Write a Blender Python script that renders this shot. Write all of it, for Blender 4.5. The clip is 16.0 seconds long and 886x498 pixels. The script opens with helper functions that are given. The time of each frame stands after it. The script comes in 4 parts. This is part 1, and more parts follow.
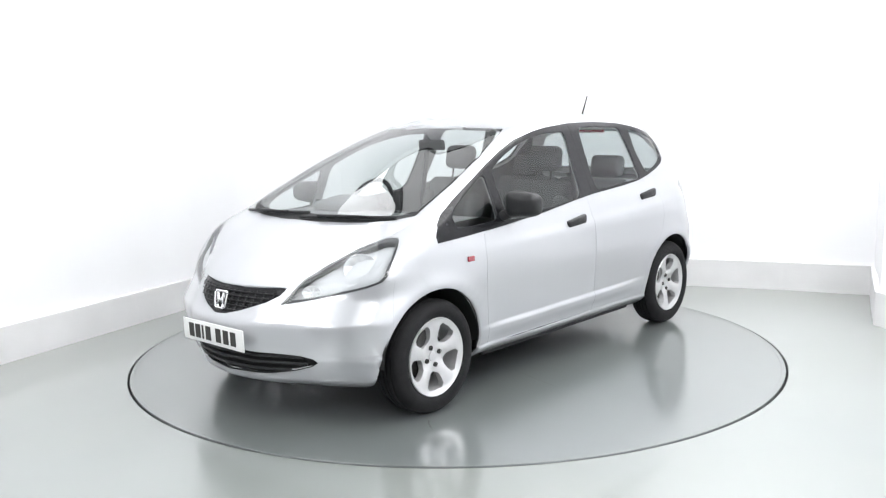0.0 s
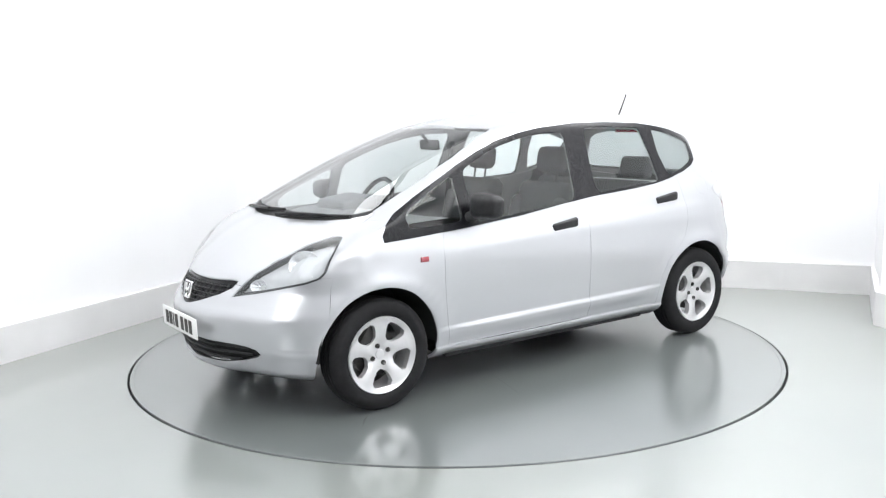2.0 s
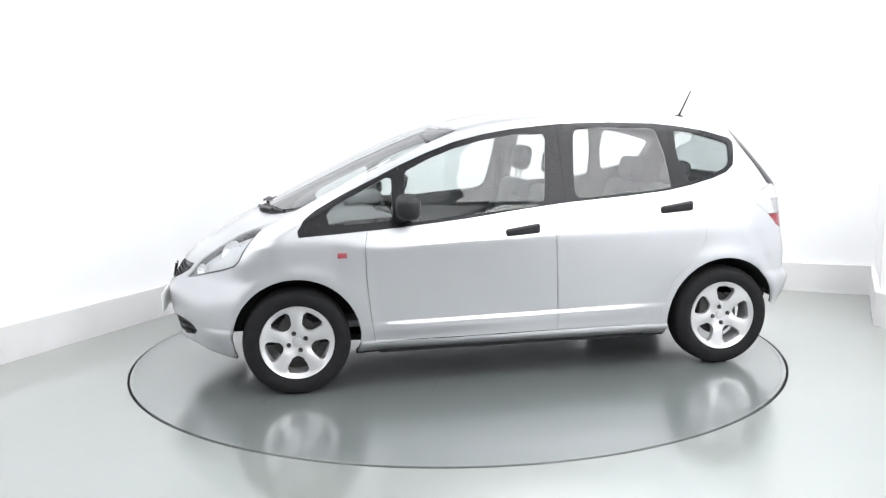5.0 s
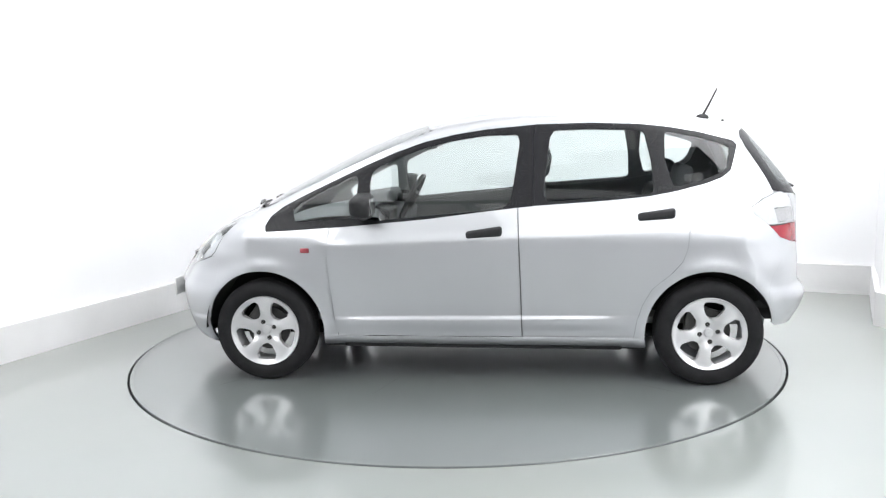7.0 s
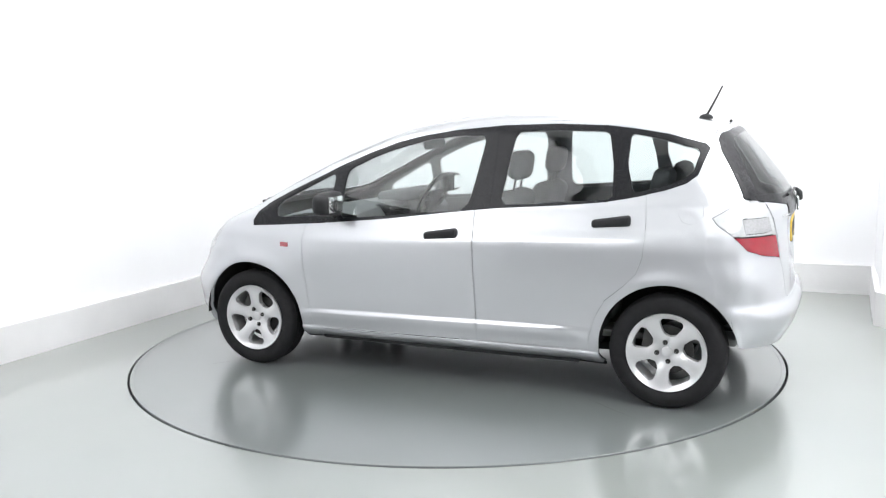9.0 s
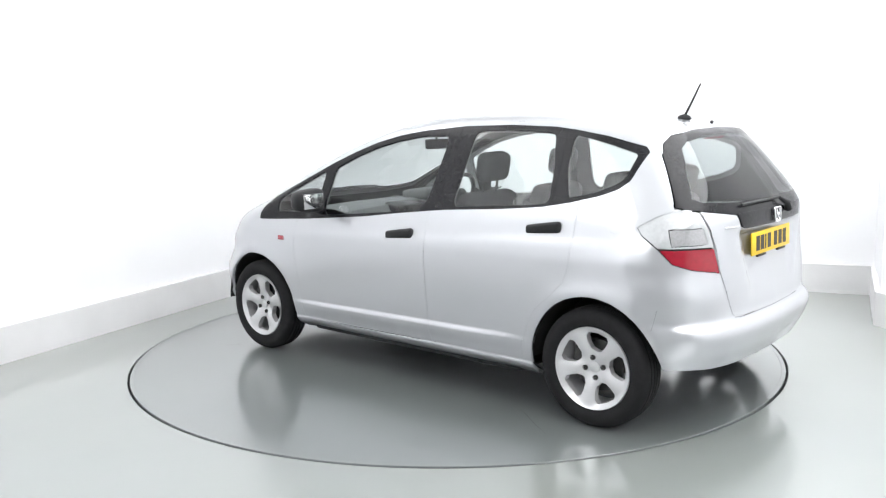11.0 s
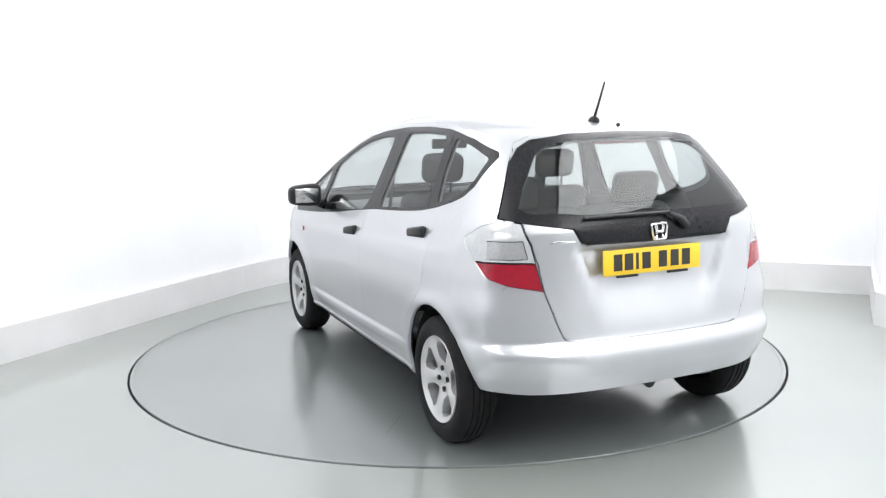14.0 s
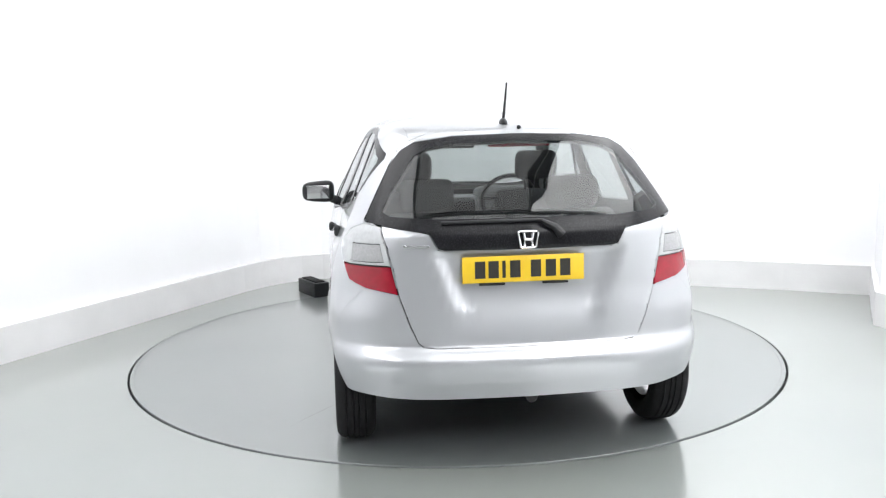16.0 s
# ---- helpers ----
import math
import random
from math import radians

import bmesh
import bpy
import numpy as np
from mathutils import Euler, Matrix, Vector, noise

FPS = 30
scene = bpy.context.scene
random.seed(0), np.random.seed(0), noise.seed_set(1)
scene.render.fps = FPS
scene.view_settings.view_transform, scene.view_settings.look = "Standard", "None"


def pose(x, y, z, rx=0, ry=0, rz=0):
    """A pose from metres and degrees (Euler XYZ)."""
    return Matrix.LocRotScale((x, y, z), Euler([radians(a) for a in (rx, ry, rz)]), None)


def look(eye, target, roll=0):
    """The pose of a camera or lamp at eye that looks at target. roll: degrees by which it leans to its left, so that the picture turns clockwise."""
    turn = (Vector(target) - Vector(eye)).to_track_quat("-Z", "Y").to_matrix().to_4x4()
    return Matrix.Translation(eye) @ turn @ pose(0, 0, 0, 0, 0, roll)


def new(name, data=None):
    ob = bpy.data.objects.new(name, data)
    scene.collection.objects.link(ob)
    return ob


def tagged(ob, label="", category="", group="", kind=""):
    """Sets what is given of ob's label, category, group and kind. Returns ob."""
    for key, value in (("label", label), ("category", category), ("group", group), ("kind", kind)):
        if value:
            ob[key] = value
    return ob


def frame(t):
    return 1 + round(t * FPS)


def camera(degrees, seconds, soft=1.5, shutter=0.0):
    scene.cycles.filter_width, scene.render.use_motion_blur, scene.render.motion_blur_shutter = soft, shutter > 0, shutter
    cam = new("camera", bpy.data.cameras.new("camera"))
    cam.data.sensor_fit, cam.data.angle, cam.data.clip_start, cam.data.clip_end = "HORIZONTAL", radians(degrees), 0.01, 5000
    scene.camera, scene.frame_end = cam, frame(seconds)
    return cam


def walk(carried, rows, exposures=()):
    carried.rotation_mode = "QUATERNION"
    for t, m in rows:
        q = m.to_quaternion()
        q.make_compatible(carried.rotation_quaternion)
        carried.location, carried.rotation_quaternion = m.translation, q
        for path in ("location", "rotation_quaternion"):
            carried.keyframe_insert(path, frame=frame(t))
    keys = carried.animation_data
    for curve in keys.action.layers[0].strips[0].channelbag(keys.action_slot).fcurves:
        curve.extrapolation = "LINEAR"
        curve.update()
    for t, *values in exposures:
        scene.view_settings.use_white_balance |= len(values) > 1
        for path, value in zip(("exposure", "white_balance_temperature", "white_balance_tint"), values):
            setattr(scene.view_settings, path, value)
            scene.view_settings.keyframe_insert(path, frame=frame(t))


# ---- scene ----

# ---- camera: on a stand in front of the turntable ----
cam = camera(54.2735, 16.0, soft=1.25)
EYE, TILT = (0, 0, 1.5033), radians(8.5082)
VIEW = look(EYE, (0, math.cos(TILT), 1.5033 - math.sin(TILT)), -1.1499)
walk(cam, [(0.0, VIEW), (16.0, VIEW)])

# ---- light: a bright studio under large ceiling softboxes, all out of view ----
world = bpy.data.worlds.new("studio_air")
scene.world = world
world.use_nodes = True
world.node_tree.nodes["Background"].inputs[0].default_value = (1, 1, 1, 1)
world.node_tree.nodes["Background"].inputs[1].default_value = 0.0
scene.view_settings.exposure = 0.0
AXIS = (0.0718, 5.6004)
CENTRE, RADIUS = (0.0727, 5.6683), 2.0785

# ---- materials ----
def shader(name):
    m = bpy.data.materials.new(name)
    m.use_nodes = True
    t = m.node_tree
    return m, t, t.nodes["Principled BSDF"]


def grain(t, scale, low, high, detail=4.0, coords="Object"):
    """Noise at a real-world scale, mapped between two values."""
    c = t.nodes.new("ShaderNodeTexCoord")
    n = t.nodes.new("ShaderNodeTexNoise")
    n.inputs["Scale"].default_value, n.inputs["Detail"].default_value = scale, detail
    r = t.nodes.new("ShaderNodeMapRange")
    r.inputs["From Min"].default_value, r.inputs["From Max"].default_value = .3, .7
    r.inputs["To Min"].default_value, r.inputs["To Max"].default_value = low, high
    t.links.new(c.outputs[coords], n.inputs["Vector"])
    t.links.new(n.outputs["Fac"], r.inputs["Value"])
    return r.outputs["Result"]


def surface(name, colour, rough=.5, metal=0.0, vary=.06, scale=6.0, bump=0.0, bump_scale=200.0, coat=0.0, rough_vary=.05, specular=.5, coat_rough=.04):
    """A surface whose colour and roughness drift at two scales, with fine relief."""
    m, t, b = shader(name)
    mixer = t.nodes.new("ShaderNodeMixRGB")
    mixer.blend_type = "MULTIPLY"
    mixer.inputs[0].default_value = 1.0
    mixer.inputs[1].default_value = (*colour, 1)
    t.links.new(grain(t, scale, 1 - vary, 1 + vary, 6.0), mixer.inputs[2])
    t.links.new(mixer.outputs[0], b.inputs["Base Color"])
    t.links.new(grain(t, scale * 7, max(rough - rough_vary, .01), rough + rough_vary), b.inputs["Roughness"])
    b.inputs["Metallic"].default_value = metal
    b.inputs["Coat Weight"].default_value = coat
    b.inputs["Coat Roughness"].default_value = coat_rough
    b.inputs["Coat IOR"].default_value = 1.8
    b.inputs["Specular IOR Level"].default_value = specular
    if bump:
        n = t.nodes.new("ShaderNodeBump")
        n.inputs["Strength"].default_value, n.inputs["Distance"].default_value = bump, .002
        t.links.new(grain(t, bump_scale, 0, 1), n.inputs["Height"])
        t.links.new(n.outputs["Normal"], b.inputs["Normal"])
    return m


def clear(name, tint, gloss=.9, rough=.02, base=.10):
    """A thin pane: it lets light through and mirrors at a slant, from either side alike."""
    m, t, b = shader(name)
    t.nodes.remove(b)
    see, shine, mixer, slant, power, scaled = (t.nodes.new("ShaderNode" + k) for k in ("BsdfTransparent", "BsdfGlossy", "MixShader", "LayerWeight", "Math", "Math"))
    see.inputs["Color"].default_value = (*tint, 1)
    shine.inputs["Color"].default_value = (gloss, gloss, gloss, 1)
    shine.inputs["Roughness"].default_value = rough
    slant.inputs["Blend"].default_value = .5
    power.operation, scaled.operation = "POWER", "MULTIPLY_ADD"
    power.inputs[1].default_value = 5.0
    scaled.inputs[1].default_value, scaled.inputs[2].default_value = .9, base
    t.links.new(slant.outputs["Facing"], power.inputs[0])
    t.links.new(power.outputs[0], scaled.inputs[0])
    t.links.new(scaled.outputs[0], mixer.inputs[0])
    t.links.new(see.outputs[0], mixer.inputs[1])
    t.links.new(shine.outputs[0], mixer.inputs[2])
    t.links.new(mixer.outputs[0], t.nodes["Material Output"].inputs["Surface"])
    return m


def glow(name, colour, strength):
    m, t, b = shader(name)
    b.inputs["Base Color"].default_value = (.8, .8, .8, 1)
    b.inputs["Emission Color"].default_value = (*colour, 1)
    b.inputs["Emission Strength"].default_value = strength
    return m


WALL_PAINT = surface("white_matt_paint", (.86, .86, .875), .7, vary=.02, scale=1.2, bump=.1, bump_scale=90)
# Grey stands for the dim side of the studio behind the camera.
BACK_DIM_GREY = surface("dim_back_wall_grey", (.24, .24, .245), .8, vary=.05, scale=1.2, bump=.1, bump_scale=90)
PLINTH_PAINT = surface("white_board_paint", (.69, .685, .69), .5, vary=.05, scale=2.5, bump=.15, bump_scale=40)
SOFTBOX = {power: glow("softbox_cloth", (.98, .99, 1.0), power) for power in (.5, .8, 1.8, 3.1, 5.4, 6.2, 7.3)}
FLOOR = surface("grey_resin_floor", (.215, .233, .231), .30, vary=.07, scale=.7, coat=1.0, coat_rough=.13, rough_vary=0)


def stain(material, tint, scale, amount):
    """Broad faint stains over a floor's colour."""
    t = material.node_tree
    b = t.nodes["Principled BSDF"]
    old = b.inputs["Base Color"].links[0].from_socket
    mixer = t.nodes.new("ShaderNodeMixRGB")
    mixer.inputs[2].default_value = (*tint, 1)
    t.links.new(grain(t, scale, 0, amount, 3.0), mixer.inputs[0])
    t.links.new(old, mixer.inputs[1])
    t.links.new(mixer.outputs[0], b.inputs["Base Color"])


stain(FLOOR, (.25, .255, .225), .45, .45)
# Same resin as the floor; its darker colour holds the shade around the car.
DISC_SHADED = surface("grey_resin_with_car_shade", (.140, .154, .155), .30, vary=.06, scale=.7, coat=1.0, coat_rough=.16, rough_vary=0)
stain(DISC_SHADED, (.15, .162, .16), .9, .6)
SILVER = surface("silver_metallic_paint", (.505, .515, .538), .28, metal=.60, vary=.006, scale=4, coat=.9, rough_vary=.006)
BLACK_TRIM = surface("black_satin_trim", (.009, .009, .011), .26, vary=.15, scale=30, specular=.25)
BLACK_PLASTIC = surface("black_grained_plastic", (.016, .0165, .018), .45, vary=.15, scale=50, bump=.2, bump_scale=900, specular=.3)
LINING = surface("grey_interior_lining", (.27, .277, .28), .8, vary=.1, scale=30, bump=.2, bump_scale=600)
DOOR_CARD = surface("mid_grey_door_card", (.22, .225, .23), .7, vary=.08, scale=20)
FRAME_GREY = surface("gap_shade_inner_frame", (.05, .052, .055), .7, vary=.1, scale=20)
CLOTH = surface("dark_grey_seat_cloth", (.075, .077, .082), .9, vary=.05, scale=12, specular=.2)
DASH = surface("grey_dashboard_plastic", (.15, .155, .16), .6, vary=.1, scale=40, bump=.3, bump_scale=500)
RUBBER = surface("tyre_rubber", (.010, .010, .011), .75, vary=.2, scale=25, bump=.3, bump_scale=300, specular=.25)
ALLOY = surface("silver_alloy", (.60, .60, .61), .30, metal=.5, vary=.02, scale=6, coat=.4, rough_vary=.01)
STEEL = surface("dull_brake_steel", (.05, .049, .048), .5, metal=.5, vary=.2, scale=30)
DARK = surface("black_underside", (.012, .012, .013), .8, vary=.2, scale=12)
CHROME = surface("bright_chrome", (.86, .86, .87), .1, metal=1.0, vary=.02, scale=20)
GLASS = clear("faintly_green_glass", (.86, .905, .895), base=.05)
SCREEN = clear("clear_screen_glass", (.84, .875, .87), base=.16)
REAR_GLASS = clear("tinted_rear_glass", (.50, .53, .53), base=.05)
LAMP_GLASS = clear("clear_lamp_cover", (.95, .96, .97), base=.04)
LAMP_WHITE = surface("pale_lamp_bowl", (.50, .51, .52), .35, metal=.0, vary=.05, scale=40)
REFLECTOR = surface("lamp_reflector", (.80, .81, .82), .2, metal=.45, vary=.04, scale=60)
LAMP_GREY = surface("grey_lamp_bezel", (.05, .052, .055), .35, vary=.08, scale=40)
WHITE_LENS = surface("clear_ribbed_lens", (.44, .45, .46), .18, vary=.06, scale=60, coat=1.0)
GREY_LENS = surface("smoky_lens", (.30, .30, .31), .25, vary=.1, scale=90, coat=1.0)
RED_LENS = surface("red_lens", (.29, .004, .018), .2, vary=.10, scale=50, coat=.2)
AMBER_RED = surface("orange_red_lens", (.32, .03, .045), .25, vary=.1, scale=80, coat=1.0)
YELLOW = surface("yellow_reflective_plate", (.74, .49, .02), .4, vary=.03, scale=30)
WHITE_PLATE = surface("white_reflective_plate", (.78, .78, .77), .35, vary=.03, scale=30)
SCUFF = surface("dark_floor_scuff", (.085, .09, .09), .5, vary=.3, scale=40)
INK = surface("black_print", (.02, .018, .015), .5, vary=.1, scale=50)


# ---- hull of the car: plan outlines at many heights ----
def smooth(xs, ys):
    """Monotone cubic through a few design values."""
    xs, ys = np.array(xs, float), np.array(ys, float)
    h, d = np.diff(xs), np.diff(ys) / np.diff(xs)
    m = np.empty(len(xs))
    m[0], m[-1] = d[0], d[-1]
    for i in range(1, len(xs) - 1):
        m[i] = 0 if d[i - 1] * d[i] <= 0 else 3 * (h[i - 1] + h[i]) / ((2 * h[i] + h[i - 1]) / d[i - 1] + (h[i] + 2 * h[i - 1]) / d[i])

    def f(x):
        x = np.clip(x, xs[0], xs[-1])
        i = np.clip(np.searchsorted(xs, x) - 1, 0, len(xs) - 2)
        t = (x - xs[i]) / h[i]
        return ((1 + 2 * t) * (1 - t) ** 2 * ys[i] + t * (1 - t) ** 2 * h[i] * m[i] + t * t * (3 - 2 * t) * ys[i + 1] + t * t * (t - 1) * h[i] * m[i + 1])
    return f


nose = smooth([.17, .195, .22, .30, .42, .50, .56, .64, .70, .80, .908, .985, 1.06, 1.178, 1.359, 1.44, 1.478, 1.50, 1.514, 1.527],
              [1.87, 1.935, 1.965, 1.995, 2.022, 2.028, 2.0, 1.95, 1.90, 1.77, 1.59, 1.41, 1.275, 1.045, .66, .435, .275, .145, .02, -.30])
tail = smooth([.17, .24, .34, .42, .49, .525, .56, .70, .83, 1.02, 1.06, 1.25, 1.40, 1.43, 1.45, 1.467, 1.49, 1.504, 1.524, 1.527],
              [-1.73, -1.78, -1.838, -1.878, -1.895, -1.882, -1.852, -1.843, -1.838, -1.837, -1.822, -1.69, -1.563, -1.53, -1.473, -1.39, -1.20, -1.045, -.68, -.55])
wide = smooth([.17, .22, .30, .385, .50, .66, .80, .88, .95, 1.02, 1.10, 1.25, 1.36, 1.43, 1.465, 1.49, 1.508, 1.52, 1.527],
              [.755, .785, .814, .8275, .837, .847, .838, .820, .798, .770, .732, .667, .621, .588, .556, .500, .405, .245, .0])
deep_f = smooth([.17, .45, .62, .75, .90, 1.0, 1.2, 1.45, 1.527], [.62, .62, .66, .48, .295, .285, .27, .41, .46])
deep_r = smooth([.17, .50, .66, .80, 1.0, 1.2, 1.42, 1.527], [.40, .37, .35, .40, .382, .37, .415, .45])
front_s = smooth([0, .25, .5, .78, .90, .97, 1.0], [0, .045, .185, .36, .51, .74, 1.0])
rear_s = smooth([0, .4, .62, .82, .92, .975, 1.0], [0, .035, .105, .30, .50, .75, 1.0])
NF, NS, NR = 28, 46, 44


def lobe(n, f):
    """n + 1 pairs of (width, depth) along an end's plan curve, at even steps."""
    ss = np.linspace(0, 1, 400)
    q = np.stack([ss, f(ss)], 1)
    c = np.concatenate([[0], np.cumsum(np.linalg.norm(np.diff(q, axis=0), axis=1))])
    return np.stack([np.interp(np.linspace(0, c[-1], n + 1), c, q[:, k]) for k in (0, 1)], 1)


LOBE_F, LOBE_R = lobe(NF, front_s), lobe(NR, rear_s)
LEVELS = np.concatenate([np.linspace(.17, .245, 6), [.251, .256, .260, .265, .272, .285, .30, .314], np.linspace(.325, .405, 15), np.linspace(.42, 1.0, 40), np.linspace(1.018, 1.44, 24), [1.45, 1.46, 1.469, 1.477, 1.484, 1.49, 1.4955, 1.5005, 1.505, 1.509, 1.5125, 1.5155, 1.518, 1.5205, 1.5225, 1.5245, 1.526, 1.527]])


def outline(z):
    """Half of the plan outline at height z, from the nose's middle round the left flank to the tail's middle."""
    w, xf, xr, df, dr = wide(z), nose(z), tail(z), deep_f(z), deep_r(z)
    span = xf - xr
    if df + dr > span * .9:
        k = span * .9 / (df + dr)
        df, dr = df * k, dr * k
    a = np.stack([xf - LOBE_F[:, 1] * df, LOBE_F[:, 0] * w], 1)
    b = np.stack([xr + LOBE_R[::-1, 1] * dr, LOBE_R[::-1, 0] * w], 1)
    s = np.linspace(0, 1, NS + 1)[1:-1, None]
    side = a[-1] * (1 - s) + b[0] * s
    q = np.concatenate([a, side, b])
    q[:, 1] *= 1 - .012 * ((q[:, 0] - .1) / 1.9) ** 2
    return q


GRID = np.array([np.column_stack([outline(z), np.full(NF + NS + NR + 1, z)]) for z in LEVELS])
for cx, cz in ((1.264, .289), (-1.272, .292)):      # flared lips round the wheels
    r = np.hypot(GRID[..., 0] - cx, GRID[..., 2] - cz)
    GRID[..., 1] += np.where(GRID[..., 1] > .6, .014 * np.exp(-((r - .37) / .05) ** 2), 0)
def ease(x, a, b):
    t = np.clip((x - a) / (b - a), 0, 1)
    return t * t * (3 - 2 * t)


GRID[..., 2] += .012 * ease(GRID[..., 2], 1.45, 1.527)                 # crown of the roof
ty, tz = np.abs(GRID[..., 1]), GRID[..., 2]       # the hollow for the rear plate
edge = .272 + .40 * np.clip(tz - .70, 0, .27)
GRID[..., 0] += np.where(GRID[..., 0] < -1.5, .032 * (1 - ease(ty, edge - .01, edge + .04)) * ease(tz, .58, .80) * (1 - ease(tz, .945, .966)), 0)
sx, sz = GRID[..., 0], GRID[..., 2]               # the line that rises along the doors
fade = ease(sx, -1.45, -1.1) * (1 - ease(sx, .75, 1.05))
off = sz - (.825 - .05 * sx)
crease = smooth([.295, .345, .362, .388], [0, .0135, .0145, 0])        # the low crease along the doors, and a short one on the front bumper
low = sz + .014 * sx
run = ease(sx, -.98, -.55) * (1 - ease(sx, .62, .98)) + .8 * ease(sx, 1.55, 1.66) * (1 - ease(sx, 1.70, 1.84))
GRID[..., 1] += np.where(GRID[..., 1] > .55, run * np.where((low > .296) & (low < .387), crease(low), 0), 0)
mid = ease(sx, -1.02, -.94) * (1 - ease(sx, .94, 1.02))               # the sill stands a little proud and rolls under
GRID[..., 1] += np.where(GRID[..., 1] > .55, mid * (.007 * (1 - ease(sz, .256, .265)) - .075 * np.clip((.245 - sz) / .075, 0, 1) ** 1.6), 0)
GRID[..., 1] += np.where(GRID[..., 1] > .6, fade * .009 * np.where(off > 0, np.exp(-(off / .035) ** 2), np.exp(-(off / .11) ** 2)), 0)

from mathutils.bvhtree import BVHTree
from mathutils.interpolate import poly_3d_calc


# ---- mesh helpers ----
def put(name, v, f, material, parent=None, label="", smooth_shade=True):
    me = bpy.data.meshes.new(name)
    me.from_pydata([tuple(p) for p in v], [], [tuple(q) for q in f])
    me.update()
    if smooth_shade:
        me.shade_smooth()
    else:
        me.shade_flat()
    me.materials.append(material)
    ob = new(name, me)
    ob.parent = parent
    if label:
        ob["label"] = label
    return ob


def part(name, bm, material, parent, label="", angle=35):
    """Link a bmesh as one mesh under its thing, with edges sharper than angle kept crisp."""
    bmesh.ops.recalc_face_normals(bm, faces=bm.faces)
    for f in bm.faces:
        f.smooth = True
    for e in bm.edges:
        e.smooth = len(e.link_faces) == 2 and e.calc_face_angle(0) < radians(angle)
    me = bpy.data.meshes.new(name)
    bm.to_mesh(me)
    bm.free()
    me.materials.append(material)
    ob = new(name, me)
    ob.parent = parent
    if label:
        ob["label"] = label
    return ob


def box(bm, size, at, bevel=0.0, segments=2, turn=(0, 0, 0)):
    """A box with rounded edges, added to bm."""
    m = pose(*at, *turn) @ Matrix.Diagonal((*size, 1))
    vs = bmesh.ops.create_cube(bm, size=1, matrix=m)["verts"]
    if bevel:
        es = list({e for v in vs for e in v.link_edges})
        bmesh.ops.bevel(bm, geom=es, offset=bevel, segments=segments, profile=.5, affect="EDGES")
    return bm


def tube(bm, path, radius, sides=10):
    """A round bar along a path, added to bm. radius: a number or one for each point."""
    path = [Vector(p) for p in path]
    rings = []
    for i, p in enumerate(path):
        d = (path[min(i + 1, len(path) - 1)] - path[max(i - 1, 0)]).normalized()
        q = d.to_track_quat("Z", "Y")
        r = radius[i] if isinstance(radius, (list, tuple)) else radius
        rings.append([bm.verts.new(p + q @ Vector((r * math.cos(k * math.tau / sides), r * math.sin(k * math.tau / sides), 0))) for k in range(sides)])
    for a, b in zip(rings, rings[1:]):
        for k in range(sides):
            bm.faces.new((a[k], a[(k + 1) % sides], b[(k + 1) % sides], b[k]))
    bm.faces.new(rings[0][::-1])
    bm.faces.new(rings[-1])
    return bm


def lathe(bm, profile, segments=64, close=False):
    """Turn a profile of (radius, y) about the y axis."""
    rings = [[bm.verts.new((r * math.cos(k * math.tau / segments), y, r * math.sin(k * math.tau / segments))) for k in range(segments)] for r, y in profile]
    pairs = list(zip(rings, rings[1:])) + ([(rings[-1], rings[0])] if close else [])
    for a, b in pairs:
        for k in range(segments):
            bm.faces.new((a[k], a[(k + 1) % segments], b[(k + 1) % segments], b[k]))
    return bm


def rounded(points, rounds=2):
    """Corner-cut a closed polygon into a smooth one."""
    p = [np.array(q, float) for q in points]
    for _ in range(rounds):
        p = [q for a, b in zip(p, p[1:] + p[:1]) for q in (a * .9 + b * .1, a * .1 + b * .9)]
    return p


def inside(q, poly):
    hit = False
    for a, b in zip(poly, poly[1:] + poly[:1]):
        if (a[1] > q[1]) != (b[1] > q[1]) and q[0] < (b[0] - a[0]) * (q[1] - a[1]) / (b[1] - a[1]) + a[0]:
            hit = not hit
    return hit


def score(bm, layer, poly, a, b, number, where, only=None):
    """Cut the outline of a polygon, drawn in the plane of axes a and b, into a shell, and number the faces in it."""
    a, b = Vector(a), Vector(b)
    flat = lambda v: (v.dot(a), v.dot(b))
    lo, hi = np.min(poly, axis=0) - .1, np.max(poly, axis=0) + .1
    near = set()
    for f in bm.faces:
        c = f.calc_center_median()
        q = flat(c)
        if lo[0] < q[0] < hi[0] and lo[1] < q[1] < hi[1] and where(c, f.normal) and only in (None, f[layer]):
            near.add(f)
    for p, q in zip(poly, poly[1:] + poly[:1]):
        d = (q[0] - p[0], q[1] - p[1])
        ll = d[0] * d[0] + d[1] * d[1]
        if ll < 1e-10:
            continue
        chosen = []
        for f in near:
            c = flat(f.calc_center_median())
            reach = max((flat(v.co)[0] - c[0]) ** 2 + (flat(v.co)[1] - c[1]) ** 2 for v in f.verts)
            s = min(max(((c[0] - p[0]) * d[0] + (c[1] - p[1]) * d[1]) / ll, 0), 1)
            if (c[0] - p[0] - s * d[0]) ** 2 + (c[1] - p[1] - s * d[1]) ** 2 <= reach:
                chosen.append(f)
        if not chosen:
            continue
        geom = list(chosen) + list({e for f in chosen for e in f.edges}) + list({v for f in chosen for v in f.verts})
        out = bmesh.ops.bisect_plane(bm, geom=geom, dist=1e-5, plane_co=a * p[0] + b * p[1], plane_no=(a * -d[1] + b * d[0]).normalized())
        near.update(g for g in out["geom"] if isinstance(g, bmesh.types.BMFace))
        near = {f for f in near if f.is_valid}
    for f in near:
        if inside(flat(f.calc_center_median()), poly):
            f[layer] = number


